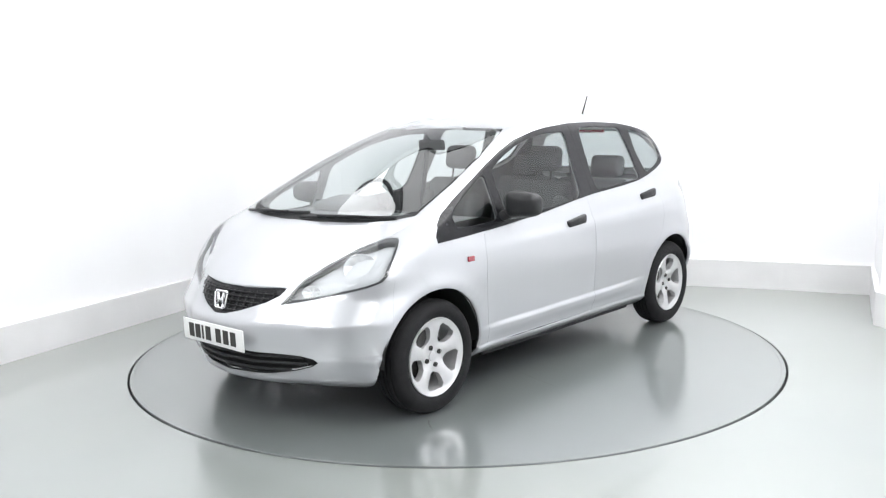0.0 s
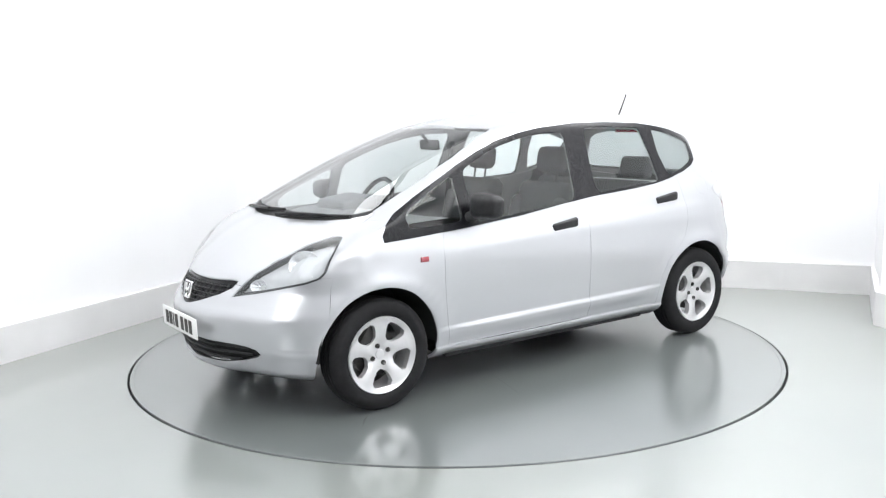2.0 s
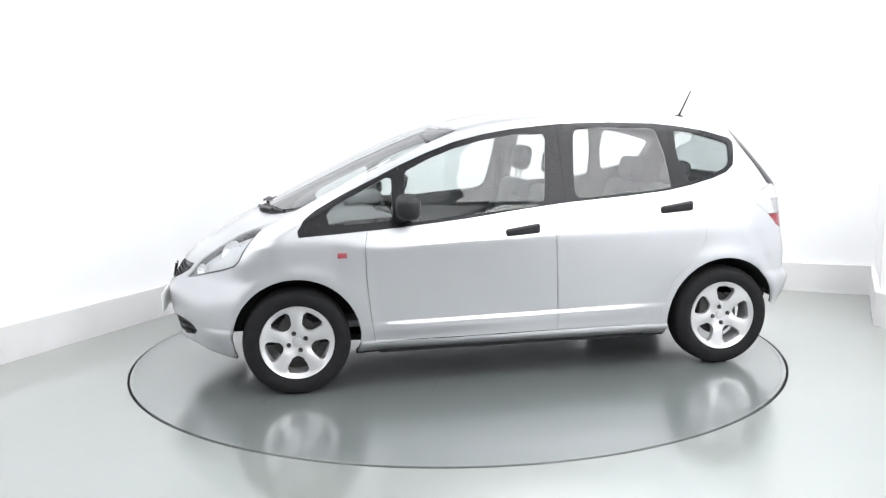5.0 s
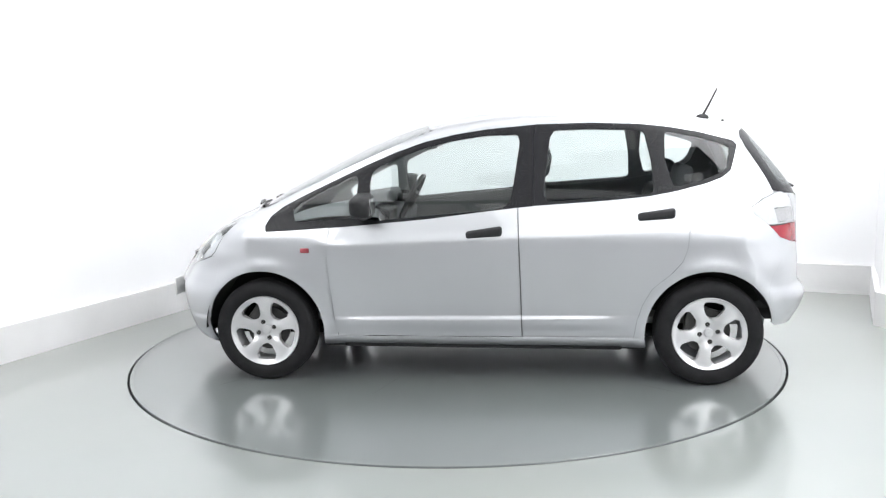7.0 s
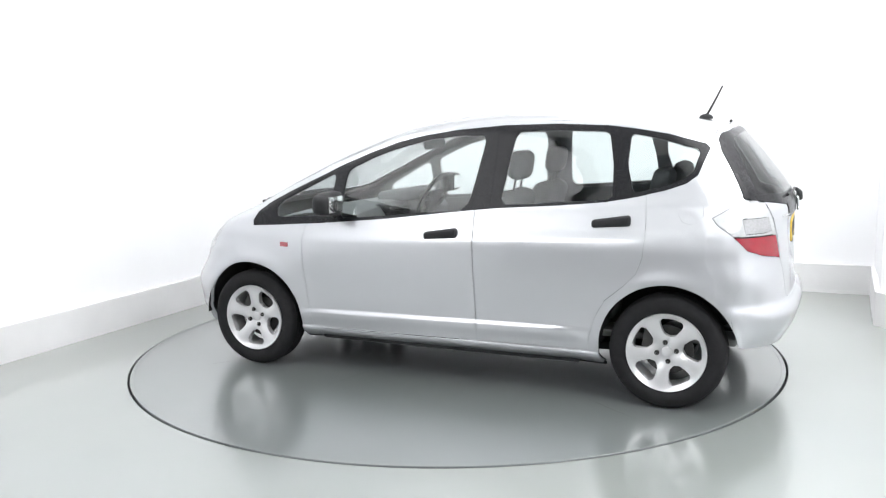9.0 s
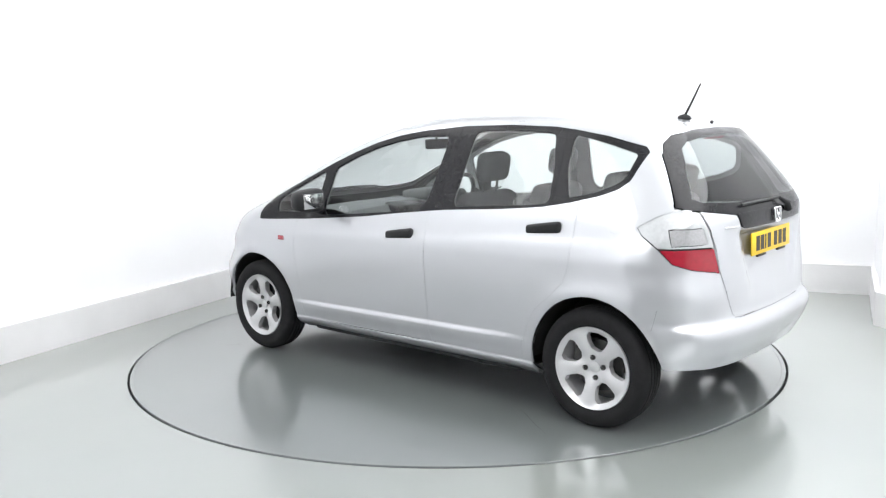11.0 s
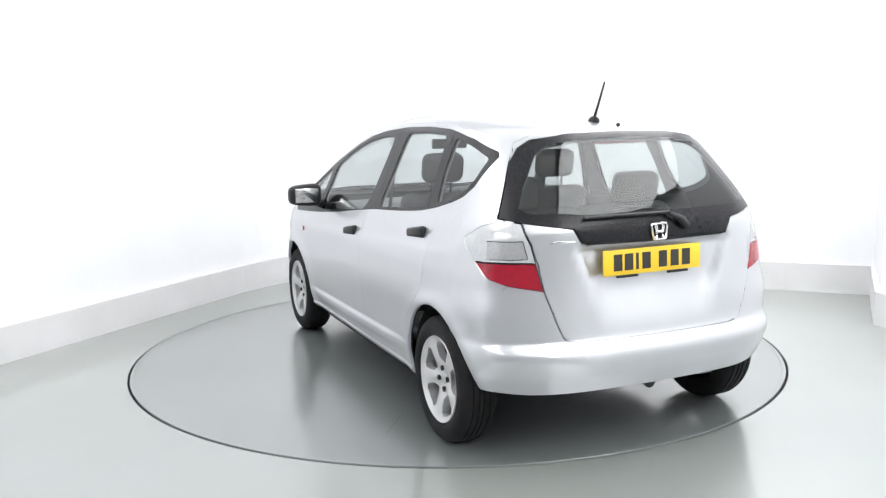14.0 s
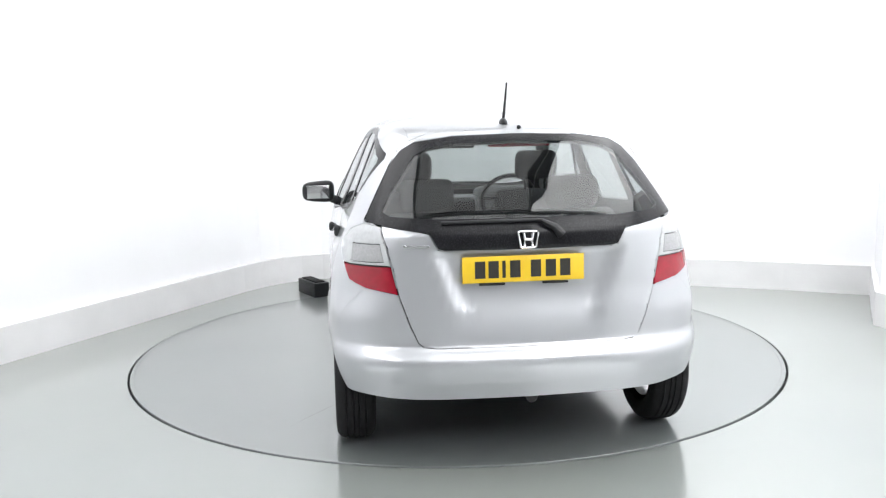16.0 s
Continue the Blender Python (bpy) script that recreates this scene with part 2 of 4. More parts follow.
# ---- the car's shell, cut into panels ----
(HOLE, BUMPER_F, BONNET, FENDER, DOOR_F, DOOR_R, FLANK, ROOF, GATE, BUMPER_R, SILL, SCREEN_F, FRAME_Q, FRAME_F, FRAME_R, FRAME_C, PANE_Q, PANE_F, PANE_R, PANE_C,
 SCREEN_R, BORDER_R, HEADLAMP, LENS_W, LENS_R, GRILLE, INTAKE, PANEL_B, COWL, FLAP, LENS_G, LAMP_IN, SKIRT, CHIN) = range(34)
X, Y, Z = (1, 0, 0), (0, 1, 0), (0, 0, 1)
DIAG_F, DIAG_R = (-math.sqrt(.5), math.sqrt(.5), 0), (math.sqrt(.5), math.sqrt(.5), 0)


def shell():
    bm = bmesh.new()
    layer = bm.faces.layers.int.new("panel")
    n = GRID.shape[1]
    vs = [[bm.verts.new(p) for p in row] for row in GRID]
    for j in range(len(LEVELS) - 1):
        for i in range(n - 1):
            bm.faces.new((vs[j][i], vs[j][i + 1], vs[j + 1][i + 1], vs[j + 1][i]))
    bmesh.ops.remove_doubles(bm, verts=bm.verts, dist=1e-5)
    bm.normal_update()
    for f in bm.faces:
        f[layer] = FLANK
    whole = BVHTree.FromBMesh(bm)
    bm.faces.ensure_lookup_table()
    corners = [([p.co.copy() for p in f.verts], [Vector((p.normal.x, 0 if abs(p.co.y) < 1e-5 else p.normal.y, p.normal.z)).normalized() for p in f.verts]) for f in bm.faces]
    flank = lambda c, m: c.y > .3
    upper = lambda c, m: c.y > .3 and c.z > .75
    ahead = lambda c, m: c.x > 1.3
    behind = lambda c, m: c.x < -1.25
    top = lambda c, m: c.z > .6 and m.z > .1
    cut = lambda poly, a, b, number, where, only=None: score(bm, layer, [tuple(map(float, q)) for q in poly], a, b, number, where, only)
    # lower panels
    cut([(.70, .1), (.70, .98), (1.6, .98), (2.1, .98), (2.1, .1)], X, Z, FENDER, flank)
    cut([(1.59, .1), (1.59, .40), (1.565, .52), (1.545, .62), (1.53, .716), (1.9, .72), (2.2, .72), (2.2, .1)], X, Z, BUMPER_F, lambda c, m: True)
    cut([(-1.60, .1), (-1.60, .42), (-1.58, .52), (-1.60, .62), (-1.66, .72), (-1.71, .80), (-2.1, .80), (-2.1, .1)], X, Z, BUMPER_R, lambda c, m: True)
    cut([(0, 1.15), (0, .2), (-.852, .2), (-.876, .36), (-.905, .46), (-.955, .55), (-1.055, .635), (-1.115, .70), (-1.145, .78), (-1.154, .891), (-1.15, 1.0), (-1.135, 1.15)], X, Z, DOOR_R, flank)
    cut([(.85, 1.05), (.862, .88), (.876, .799), (.873, .635), (.850, .40), (.82, .2), (-.240, .2), (-.229, .575), (-.217, .895), (-.21, 1.15)], X, Z, DOOR_F, flank)
    cut([(.93, .1), (.93, .256), (-.93, .268), (-.93, .1)], X, Z, SILL, flank)
    cut([(.95, .1), (.95, .190), (-.95, .190), (-.95, .1)], X, Z, SKIRT, flank)
    cut([(1.2, .1), (1.2, .186), (2.2, .186), (2.2, .1)], X, Z, CHIN, lambda c, m: True)
    # top
    cut([(.42, -.1), (.40, .10), (.36, .30), (.29, .50), (-.2, .545), (-.9, .53), (-1.33, .47), (-1.50, .47), (-1.6, .3), (-1.6, -.1)], X, Y, ROOF, lambda c, m: c.z > 1.38)
    cut([(1.96, -.1), (1.935, .03), (1.922, .12), (1.858, .33), (1.837, .385), (1.741, .490), (1.656, .562), (1.564, .627), (1.45, .690), (1.41, .695), (1.35, .706), (1.23, .705), (1.1, .5), (1.2, -.1)], X, Y, BONNET, lambda c, m: c.z > .655 and m.z > .1)
    cut([(1.462, -.1), (1.46, .14), (1.43, .30), (1.374, .487), (1.315, .60), (1.248, .674), (1.144, .675), (.953, .665), (.655, .620), (.36, .535), (.279, .505), (.315, .43), (.345, .30), (.370, .161), (.378, -.1)], X, Y, COWL, top)
    cut([(1.392, -.1), (1.388, .14), (1.36, .30), (1.315, .50), (1.27, .60), (1.21, .662), (1.12, .666), (.945, .657), (.65, .612), (.362, .528), (.292, .500), (.322, .42), (.350, .3), (.363, .16), (.370, -.1)], X, Y, SCREEN_F, top)
    # nose
    cut([(-.05, .676), (.11, .673), (.30, .681), (.352, .680), (.338, .645), (.278, .608), (.16, .567), (.06, .542), (-.05, .538)], Y, Z, GRILLE, ahead)
    cut([(-.05, .372), (.2, .368), (.47, .360), (.535, .346), (.553, .325), (.51, .297), (.42, .268), (.287, .240), (-.05, .224)], Y, Z, INTAKE, ahead)
    lamp = [(1.884, .351, .600), (1.804, .492, .628), (1.732, .616, .659), (1.647, .724, .689), (1.585, .772, .714), (1.555, .781, .745), (1.526, .778, .804), (1.477, .765, .866), (1.438, .742, .905), (1.424, .722, .915), (1.445, .677, .916), (1.556, .594, .869), (1.692, .494, .784), (1.78, .424, .719)]
    cut([((y - x) * math.sqrt(.5), z) for x, y, z in lamp], DIAG_F, Z, HEADLAMP, lambda c, m: c.x > 1.2 and c.y > .2 and m.x + m.y > 0)
    flat = [((y - x) * math.sqrt(.5), z) for x, y, z in lamp]
    mu = sum(q[0] for q in flat) / len(flat), sum(q[1] for q in flat) / len(flat)
    cut([(mu[0] + (q[0] - mu[0]) * .90, mu[1] + (q[1] - mu[1]) * .86) for q in flat], DIAG_F, Z, LAMP_IN, lambda c, m: c.x > 1.2 and c.y > .2 and m.x + m.y > 0, HEADLAMP)
    # side windows
    low = [(1.235, .868), (1.05, .878), (.747, .899), (.295, .94), (-.033, .981), (-.317, 1.011), (-.70, 1.036), (-.933, 1.058), (-1.10, 1.088), (-1.237, 1.120), (-1.335, 1.155), (-1.388, 1.195)]
    high = [(-1.436, 1.330), (-1.412, 1.355), (-1.222, 1.406), (-1.05, 1.435), (-.91, 1.452), (-.631, 1.463), (-.316, 1.458), (-.029, 1.434), (.15, 1.407), (.329, 1.366), (.50, 1.306), (.663, 1.238), (1.006, 1.078), (1.14, 1.008), (1.205, .958), (1.24, .90)]
    dlo = low + high
    cut(dlo, X, Z, FRAME_F, upper)
    for number, x0, x1 in ((FRAME_Q, .665, 1.4), (FRAME_R, -.99, -.298), (FRAME_C, -1.5, -.99)):
        cut([(x0, .7), (x1, .7), (x1, 1.6), (x0, 1.6)], X, Z, number, upper, FRAME_F)
    cut(rounded([(1.065, .925), (.80, .935), (.715, .945), (.705, 1.172), (.735, 1.180), (1.04, 1.03), (1.08, .985)]), X, Z, PANE_Q, upper)
    cut(rounded([(.640, .925), (.295, .957), (-.168, .996), (-.228, 1.405), (-.03, 1.402), (.16, 1.374), (.33, 1.332), (.485, 1.275), (.632, 1.205)]), X, Z, PANE_F, upper)
    cut(rounded([(-.352, 1.026), (-.70, 1.052), (-.968, 1.070), (-.955, 1.25), (-.918, 1.423), (-.63, 1.434), (-.398, 1.428)]), X, Z, PANE_R, upper)
    cut(rounded([(-1.075, 1.105), (-1.235, 1.142), (-1.335, 1.185), (-1.365, 1.22), (-1.392, 1.325), (-1.21, 1.378), (-1.035, 1.412), (-1.03, 1.25)]), X, Z, PANE_C, upper)
    flap = [(-1.37 + .062 * math.cos(k * math.tau / 24), 1.02 + .062 * math.sin(k * math.tau / 24)) for k in range(24)]
    cut(flap, X, Z, FLAP, flank)
    # tail
    cut([(-.05, .552), (.40, .553), (.455, .558), (.478, .575), (.512, .652), (.555, .779), (.575, .897), (.600, .97), (.640, 1.071), (.684, 1.076), (.62, 1.20), (.56, 1.312), (.505, 1.395), (.385, 1.442), (.2, 1.451), (-.05, 1.453)], Y, Z, GATE, behind)
    lens = [(-1.476, .775, .992), (-1.56, .735, 1.045), (-1.633, .677, 1.073), (-1.699, .609, 1.062), (-1.74, .582, .97), (-1.752, .566, .897), (-1.768, .537, .778), (-1.699, .674, .80), (-1.635, .745, .829), (-1.575, .770, .897), (-1.50, .78, .955)]
    turned = [((x + y) * math.sqrt(.5), z) for x, y, z in lens]
    cut(turned, DIAG_R, Z, LENS_W, lambda c, m: c.x < -1.2 and c.y > .2 and m.y - m.x > 0)
    cut([(-1.2, .897), (-.3, .897), (-.3, .7), (-1.2, .7)], DIAG_R, Z, LENS_R, lambda c, m: c.x < -1.2 and c.y > .2 and m.y - m.x > 0, LENS_W)
    cut([((-1.631 + .738) * math.sqrt(.5), .912), ((-1.736 + .600) * math.sqrt(.5), .916), ((-1.720 + .614) * math.sqrt(.5), .988), ((-1.612 + .730) * math.sqrt(.5), .983)], DIAG_R, Z, LENS_G, lambda c, m: c.x < -1.2 and c.y > .2 and m.y - m.x > 0)
    cut([(-.05, .961), (.36, .965), (.385, .972), (.42, 1.037), (.468, 1.046), (.66, 1.073), (.678, 1.085), (.617, 1.2), (.555, 1.312), (.505, 1.37), (.445, 1.404), (.28, 1.428), (-.05, 1.437)], Y, Z, BORDER_R, behind)
    cut([(-.1, .9), (.5, .9), (.5, 1.038), (.36, 1.043), (-.1, 1.05)], Y, Z, PANEL_B, behind, BORDER_R)
    cut([(-.05, 1.092), (.40, 1.092), (.58, 1.102), (.605, 1.12), (.56, 1.2), (.50, 1.285), (.455, 1.345), (.395, 1.378), (.275, 1.397), (-.05, 1.408)], Y, Z, SCREEN_R, behind)
    cut([(-1.3, .1), (-1.3, .36), (-1.60, .345), (-1.75, .325), (-2.1, .312), (-2.1, .1)], X, Z, HOLE, lambda c, m: c.x < -1.3)
    # wheel openings
    for cx, cz, rx, rz in ((1.264, .289, .354, .352), (-1.272, .292, .352, .360)):
        cut([(cx + rx * math.cos(k * math.tau / 56), cz + rz * math.sin(k * math.tau / 56)) for k in range(56)], X, Z, HOLE, lambda c, m: c.y > .3)
    bmesh.ops.delete(bm, geom=[f for f in bm.faces if f[layer] == HOLE], context="FACES")
    bmesh.ops.remove_doubles(bm, verts=bm.verts, dist=.0016)
    bmesh.ops.dissolve_degenerate(bm, edges=bm.edges, dist=.0004)
    bm.normal_update()
    bm.verts.index_update()
    v = np.array([p.co for p in bm.verts])
    m = []
    for p in bm.verts:
        near, face_normal, k, far = whole.find_nearest(p.co)
        shares = poly_3d_calc(corners[k][0], near)
        m.append(sum((q * s for q, s in zip(corners[k][1], shares)), Vector()).normalized())
    m = np.array(m)
    mid = np.abs(v[:, 1]) < 1e-5
    m[mid, 1] = 0
    m /= np.maximum(np.linalg.norm(m, axis=1, keepdims=True), 1e-9)
    faces = [(f[layer], [p.index for p in f.verts]) for f in bm.faces]
    bm.free()
    return v, m, faces


HULL_V, HULL_N, HULL_F = shell()


def panel(name, numbers, material, parent, side=0, label="", rim=.016, gap=.0030, lift=0.0):
    """One panel of the shell: the left one (side 1), the right one (-1) or across the middle (0), with a small gap round it and turned-in edges."""
    chosen = [f for k, f in HULL_F if k in numbers]
    count = {}
    for f in chosen:
        for a, b in zip(f, f[1:] + f[:1]):
            count[frozenset((a, b))] = count.get(frozenset((a, b)), 0) + 1
    mid = lambda i: abs(HULL_V[i][1]) < 1e-5
    border = [(a, b, f) for f in chosen for a, b in zip(f, f[1:] + f[:1]) if count[frozenset((a, b))] == 1 and not (side == 0 and mid(a) and mid(b))]
    p = {i: Vector(HULL_V[i] + HULL_N[i] * lift) for f in chosen for i in f}
    push = {}
    for a, b, f in border:
        d = Vector(HULL_V[b] - HULL_V[a])
        n = Vector(HULL_N[a] + HULL_N[b]).normalized()
        into = n.cross(d).normalized()
        if d.length < .0012:
            continue
        for i in (a, b):
            push[i] = push.get(i, Vector()) + into
    for i, d in push.items():
        if d.length > 1e-6:
            d.normalize()
        if side == 0 and mid(i):
            d.y = 0
        p[i] = p[i] + d * gap
    v, normals, index, faces, crisp = [], [], {}, [], set()
    for s in ((1,) if side == 1 else (-1,) if side == -1 else (1, -1)):
        def at(i, deep):
            key = (i, deep, 1 if (side == 0 and mid(i)) else s)
            if key not in index:
                q = p[i] - Vector(HULL_N[i]) * (rim if deep else 0)
                index[key] = len(v)
                v.append((q.x, q.y * s, q.z))
                normals.append((HULL_N[i][0], HULL_N[i][1] * s, HULL_N[i][2]))
            return index[key]
        for f in chosen:
            faces.append([at(i, 0) for i in (f if s == 1 else f[::-1])])
        if rim:
            for a, b, f in border:
                q = [at(a, 1), at(b, 1), at(b, 0), at(a, 0)]
                faces.append(q if s == 1 else q[::-1])
                crisp.add(frozenset((at(a, 0), at(b, 0))))
    ob = put(name, v, faces, material, parent, label)
    for e in ob.data.edges:
        if frozenset(e.vertices) in crisp:
            e.use_edge_sharp = True
    ob.data.normals_split_custom_set_from_vertices(normals)
    return ob

# ---- the studio ----
def wall_line():
    """The wall's plan: a straight flank, a rounded corner, a gently bowed back, and the return towards the camera."""
    pts = [(-7.32, -4.0), (-5.03, .90), (-2.883, 5.450), (-1.832, 7.692)]
    a, c, b = Vector((-1.832, 7.692)), Vector((-1.468, 8.441)), Vector((-0.729, 8.309))
    pts += [tuple(a * (1 - s) ** 2 + c * 2 * s * (1 - s) + b * s * s) for s in (.17, .33, .5, .67, .83, 1.0)]
    a, c, b = Vector((-0.729, 8.309)), Vector((2.125, 7.793)), Vector((3.556, 7.018))
    pts += [tuple(a * (1 - s) ** 2 + c * 2 * s * (1 - s) + b * s * s) for s in (.2, .4, .6, .8, 1.0)]
    return pts + [(3.343, 6.526), (3.087, 5.992), (4.2, 3.0), (5.4, -4.0)]


def band(name, line, inner, outer, z0, z1, material, label, category, closed=True):
    """A wall of some thickness along a plan line; inner and outer are the offsets of its faces from the line."""
    n = len(line)
    offs = []
    for i, p in enumerate(line):
        a, b = Vector(line[(i - 1) % n]), Vector(line[(i + 1) % n])
        if not closed:
            a, b = Vector(line[max(i - 1, 0)]), Vector(line[min(i + 1, n - 1)])
        d = (b - a).normalized()
        offs.append((Vector(p) + Vector((-d.y, d.x)) * inner, Vector(p) + Vector((-d.y, d.x)) * outer))
    v = [(q.x, q.y, z) for z in (z0, z1) for pair in offs for q in pair]
    f = []
    for i in range(n if closed else n - 1):
        j = (i + 1) % n
        a, b, c, d = 2 * i, 2 * j, 2 * i + 1, 2 * j + 1
        f += [(a, b, b + 2 * n, a + 2 * n), (d, c, c + 2 * n, d + 2 * n), (a + 2 * n, b + 2 * n, d + 2 * n, c + 2 * n), (b, a, c, d)]
    if not closed:
        m = 2 * n
        f += [(0, 1, 1 + m, m), (2 * n - 1, 2 * n - 2, 2 * n - 2 + m, 2 * n - 1 + m)]
    ob = put(name, v, f, material, smooth_shade=False)
    bm = bmesh.new()
    bm.from_mesh(ob.data)
    bmesh.ops.recalc_face_normals(bm, faces=bm.faces)
    bm.to_mesh(ob.data)
    bm.free()
    return tagged(ob, label, category, kind="structure")


def ring_sheet(name, radii, material, centre, z=0.0, segments=160, depth=0.0):
    """A flat ring or disc about a centre, with edges turned down by depth."""
    v, f = [], []
    for r, dz in radii:
        for k in range(segments):
            v.append((centre[0] + r * math.cos(k * math.tau / segments), centre[1] + r * math.sin(k * math.tau / segments), z + dz))
    for i in range(len(radii) - 1):
        for k in range(segments):
            a, b = i * segments + k, i * segments + (k + 1) % segments
            f.append((a, a + segments, b + segments, b))
    return put(name, v, f, material, smooth_shade=False)


tagged(ring_sheet("floor", [(RADIUS + .007, -.05), (RADIUS + .007, -.002), (RADIUS + .010, 0), (4.0, 0), (8.0, 0), (13.0, 0)], FLOOR, CENTRE),
       "glossy grey-green resin floor of the studio", "floor", kind="structure")
tagged(ring_sheet("floor_pit", [(0.02, -.05), (RADIUS - .2, -.05), (RADIUS + .05, -.05)], DARK, CENTRE), "dark pit under the turntable", "floor", kind="structure")
WALLS = wall_line()
band("wall_studio", WALLS, 0, .15, -.02, 4.0, WALL_PAINT, "smooth white studio wall with a rounded corner", "wall", False)
# Unseen wall, kept dark so the car's rear and flank mirror less light.
band("wall_back", [WALLS[-1], WALLS[0]], 0, .15, -.02, 4.0, BACK_DIM_GREY, "unseen grey wall behind the camera, added to dim reflections on the car", "wall", False)
band("baseboard", WALLS, -.045, -.002, 0, .240, PLINTH_PAINT, "low off-white board along the foot of the wall", "baseboard", False)
tagged(put("ceiling", [(-9, -6, 4.0), (9, -6, 4.0), (9, 12, 4.0), (-9, 12, 4.0), (-9, -6, 4.1), (9, -6, 4.1), (9, 12, 4.1), (-9, 12, 4.1)],
           [(0, 3, 2, 1), (4, 5, 6, 7), (0, 1, 5, 4), (1, 2, 6, 5), (2, 3, 7, 6), (3, 0, 4, 7)], WALL_PAINT, smooth_shade=False), "plain white studio ceiling", "ceiling", kind="structure")


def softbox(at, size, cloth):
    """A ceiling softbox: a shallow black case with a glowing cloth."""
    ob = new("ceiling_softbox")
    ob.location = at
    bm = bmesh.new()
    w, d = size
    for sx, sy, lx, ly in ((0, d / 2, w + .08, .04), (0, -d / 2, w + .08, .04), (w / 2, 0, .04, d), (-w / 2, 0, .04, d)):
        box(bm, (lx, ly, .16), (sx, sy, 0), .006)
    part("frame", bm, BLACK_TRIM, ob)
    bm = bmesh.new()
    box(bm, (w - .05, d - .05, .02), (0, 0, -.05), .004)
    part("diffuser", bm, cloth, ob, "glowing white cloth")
    return tagged(ob, "large white softbox added out of view under the studio ceiling", "studio light", "softboxes over the turntable")


# Boxes above the car, out of view; powers set to balance walls and bonnet.
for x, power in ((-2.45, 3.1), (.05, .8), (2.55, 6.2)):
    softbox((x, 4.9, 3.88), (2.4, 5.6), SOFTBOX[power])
# Row over and behind the camera, added to brighten the flanks and walls.
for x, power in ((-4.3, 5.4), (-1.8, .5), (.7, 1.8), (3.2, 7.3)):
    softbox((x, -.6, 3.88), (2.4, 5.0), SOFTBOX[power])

turntable = ring_sheet("turntable", [(0.0005, 0), (.7, 0), (1.4, 0), (RADIUS - .010, 0), (RADIUS - .007, -.002), (RADIUS - .007, -.05)], DISC_SHADED, (0, 0))
turntable.location = (*CENTRE, 0)
trim = ring_sheet("edge_trim", [(RADIUS - .032, .0015), (RADIUS - .030, .0025), (RADIUS - .009, .0025), (RADIUS - .0075, .001), (RADIUS - .0075, -.03)], DISC_SHADED, (0, 0))
trim.parent = turntable
for (x0, y0), (x1, y1), w in (((-.33, -.68), (-.48, -1.02), .006), ((-1.28, -.69), (-1.40, -.81), .012), ((1.0, -.93), (1.28, -1.19), .008), ((.456, -.30), (.456, -.48), .006), ((1.06, -.64), (1.25, -.83), .005)):
    bm = bmesh.new()
    n = 9
    rows = []
    for k in range(n):
        s = k / (n - 1)
        half = w * (.25 + random.random() * .75) * math.sin(math.pi * (.08 + .84 * s)) / 2
        cx, cy = x0 + (x1 - x0) * s + random.uniform(-.004, .004), y0 + (y1 - y0) * s + random.uniform(-.004, .004)
        d = Vector((y1 - y0, x0 - x1)).normalized() * half
        rows.append((bm.verts.new((cx + d.x, cy + d.y, .0012)), bm.verts.new((cx - d.x, cy - d.y, .0012))))
    for a, b in zip(rows, rows[1:]):
        bm.faces.new((a[0], a[1], b[1], b[0]))
    part("scuff_mark", bm, SCUFF, turntable, "thin dark scuff")
tagged(turntable, "round grey resin turntable set flush in the floor, darkened for the shade around the car", "turntable")


def black_block():
    """The dark block on the floor beyond the turntable."""
    ob = new("black_block")
    ob.location = (-1.151, 7.52, 0)
    ob.rotation_euler = (0, 0, radians(-58))
    bm = bmesh.new()
    box(bm, (.36, .14, .125), (0, 0, .0625), .008)
    part("body", bm, BLACK_PLASTIC, ob)
    bm = bmesh.new()
    box(bm, (.30, .09, .012), (0, 0, .129), .004)
    part("pad", bm, RUBBER, ob)
    return tagged(ob, "low black block on the floor beyond the turntable", "block")


black_block()

# ---- the car: x ahead, y to its left, origin on the floor midway between the axles ----
car = tagged(new("car"), "silver five-door hatchback parked on the turntable", "car")


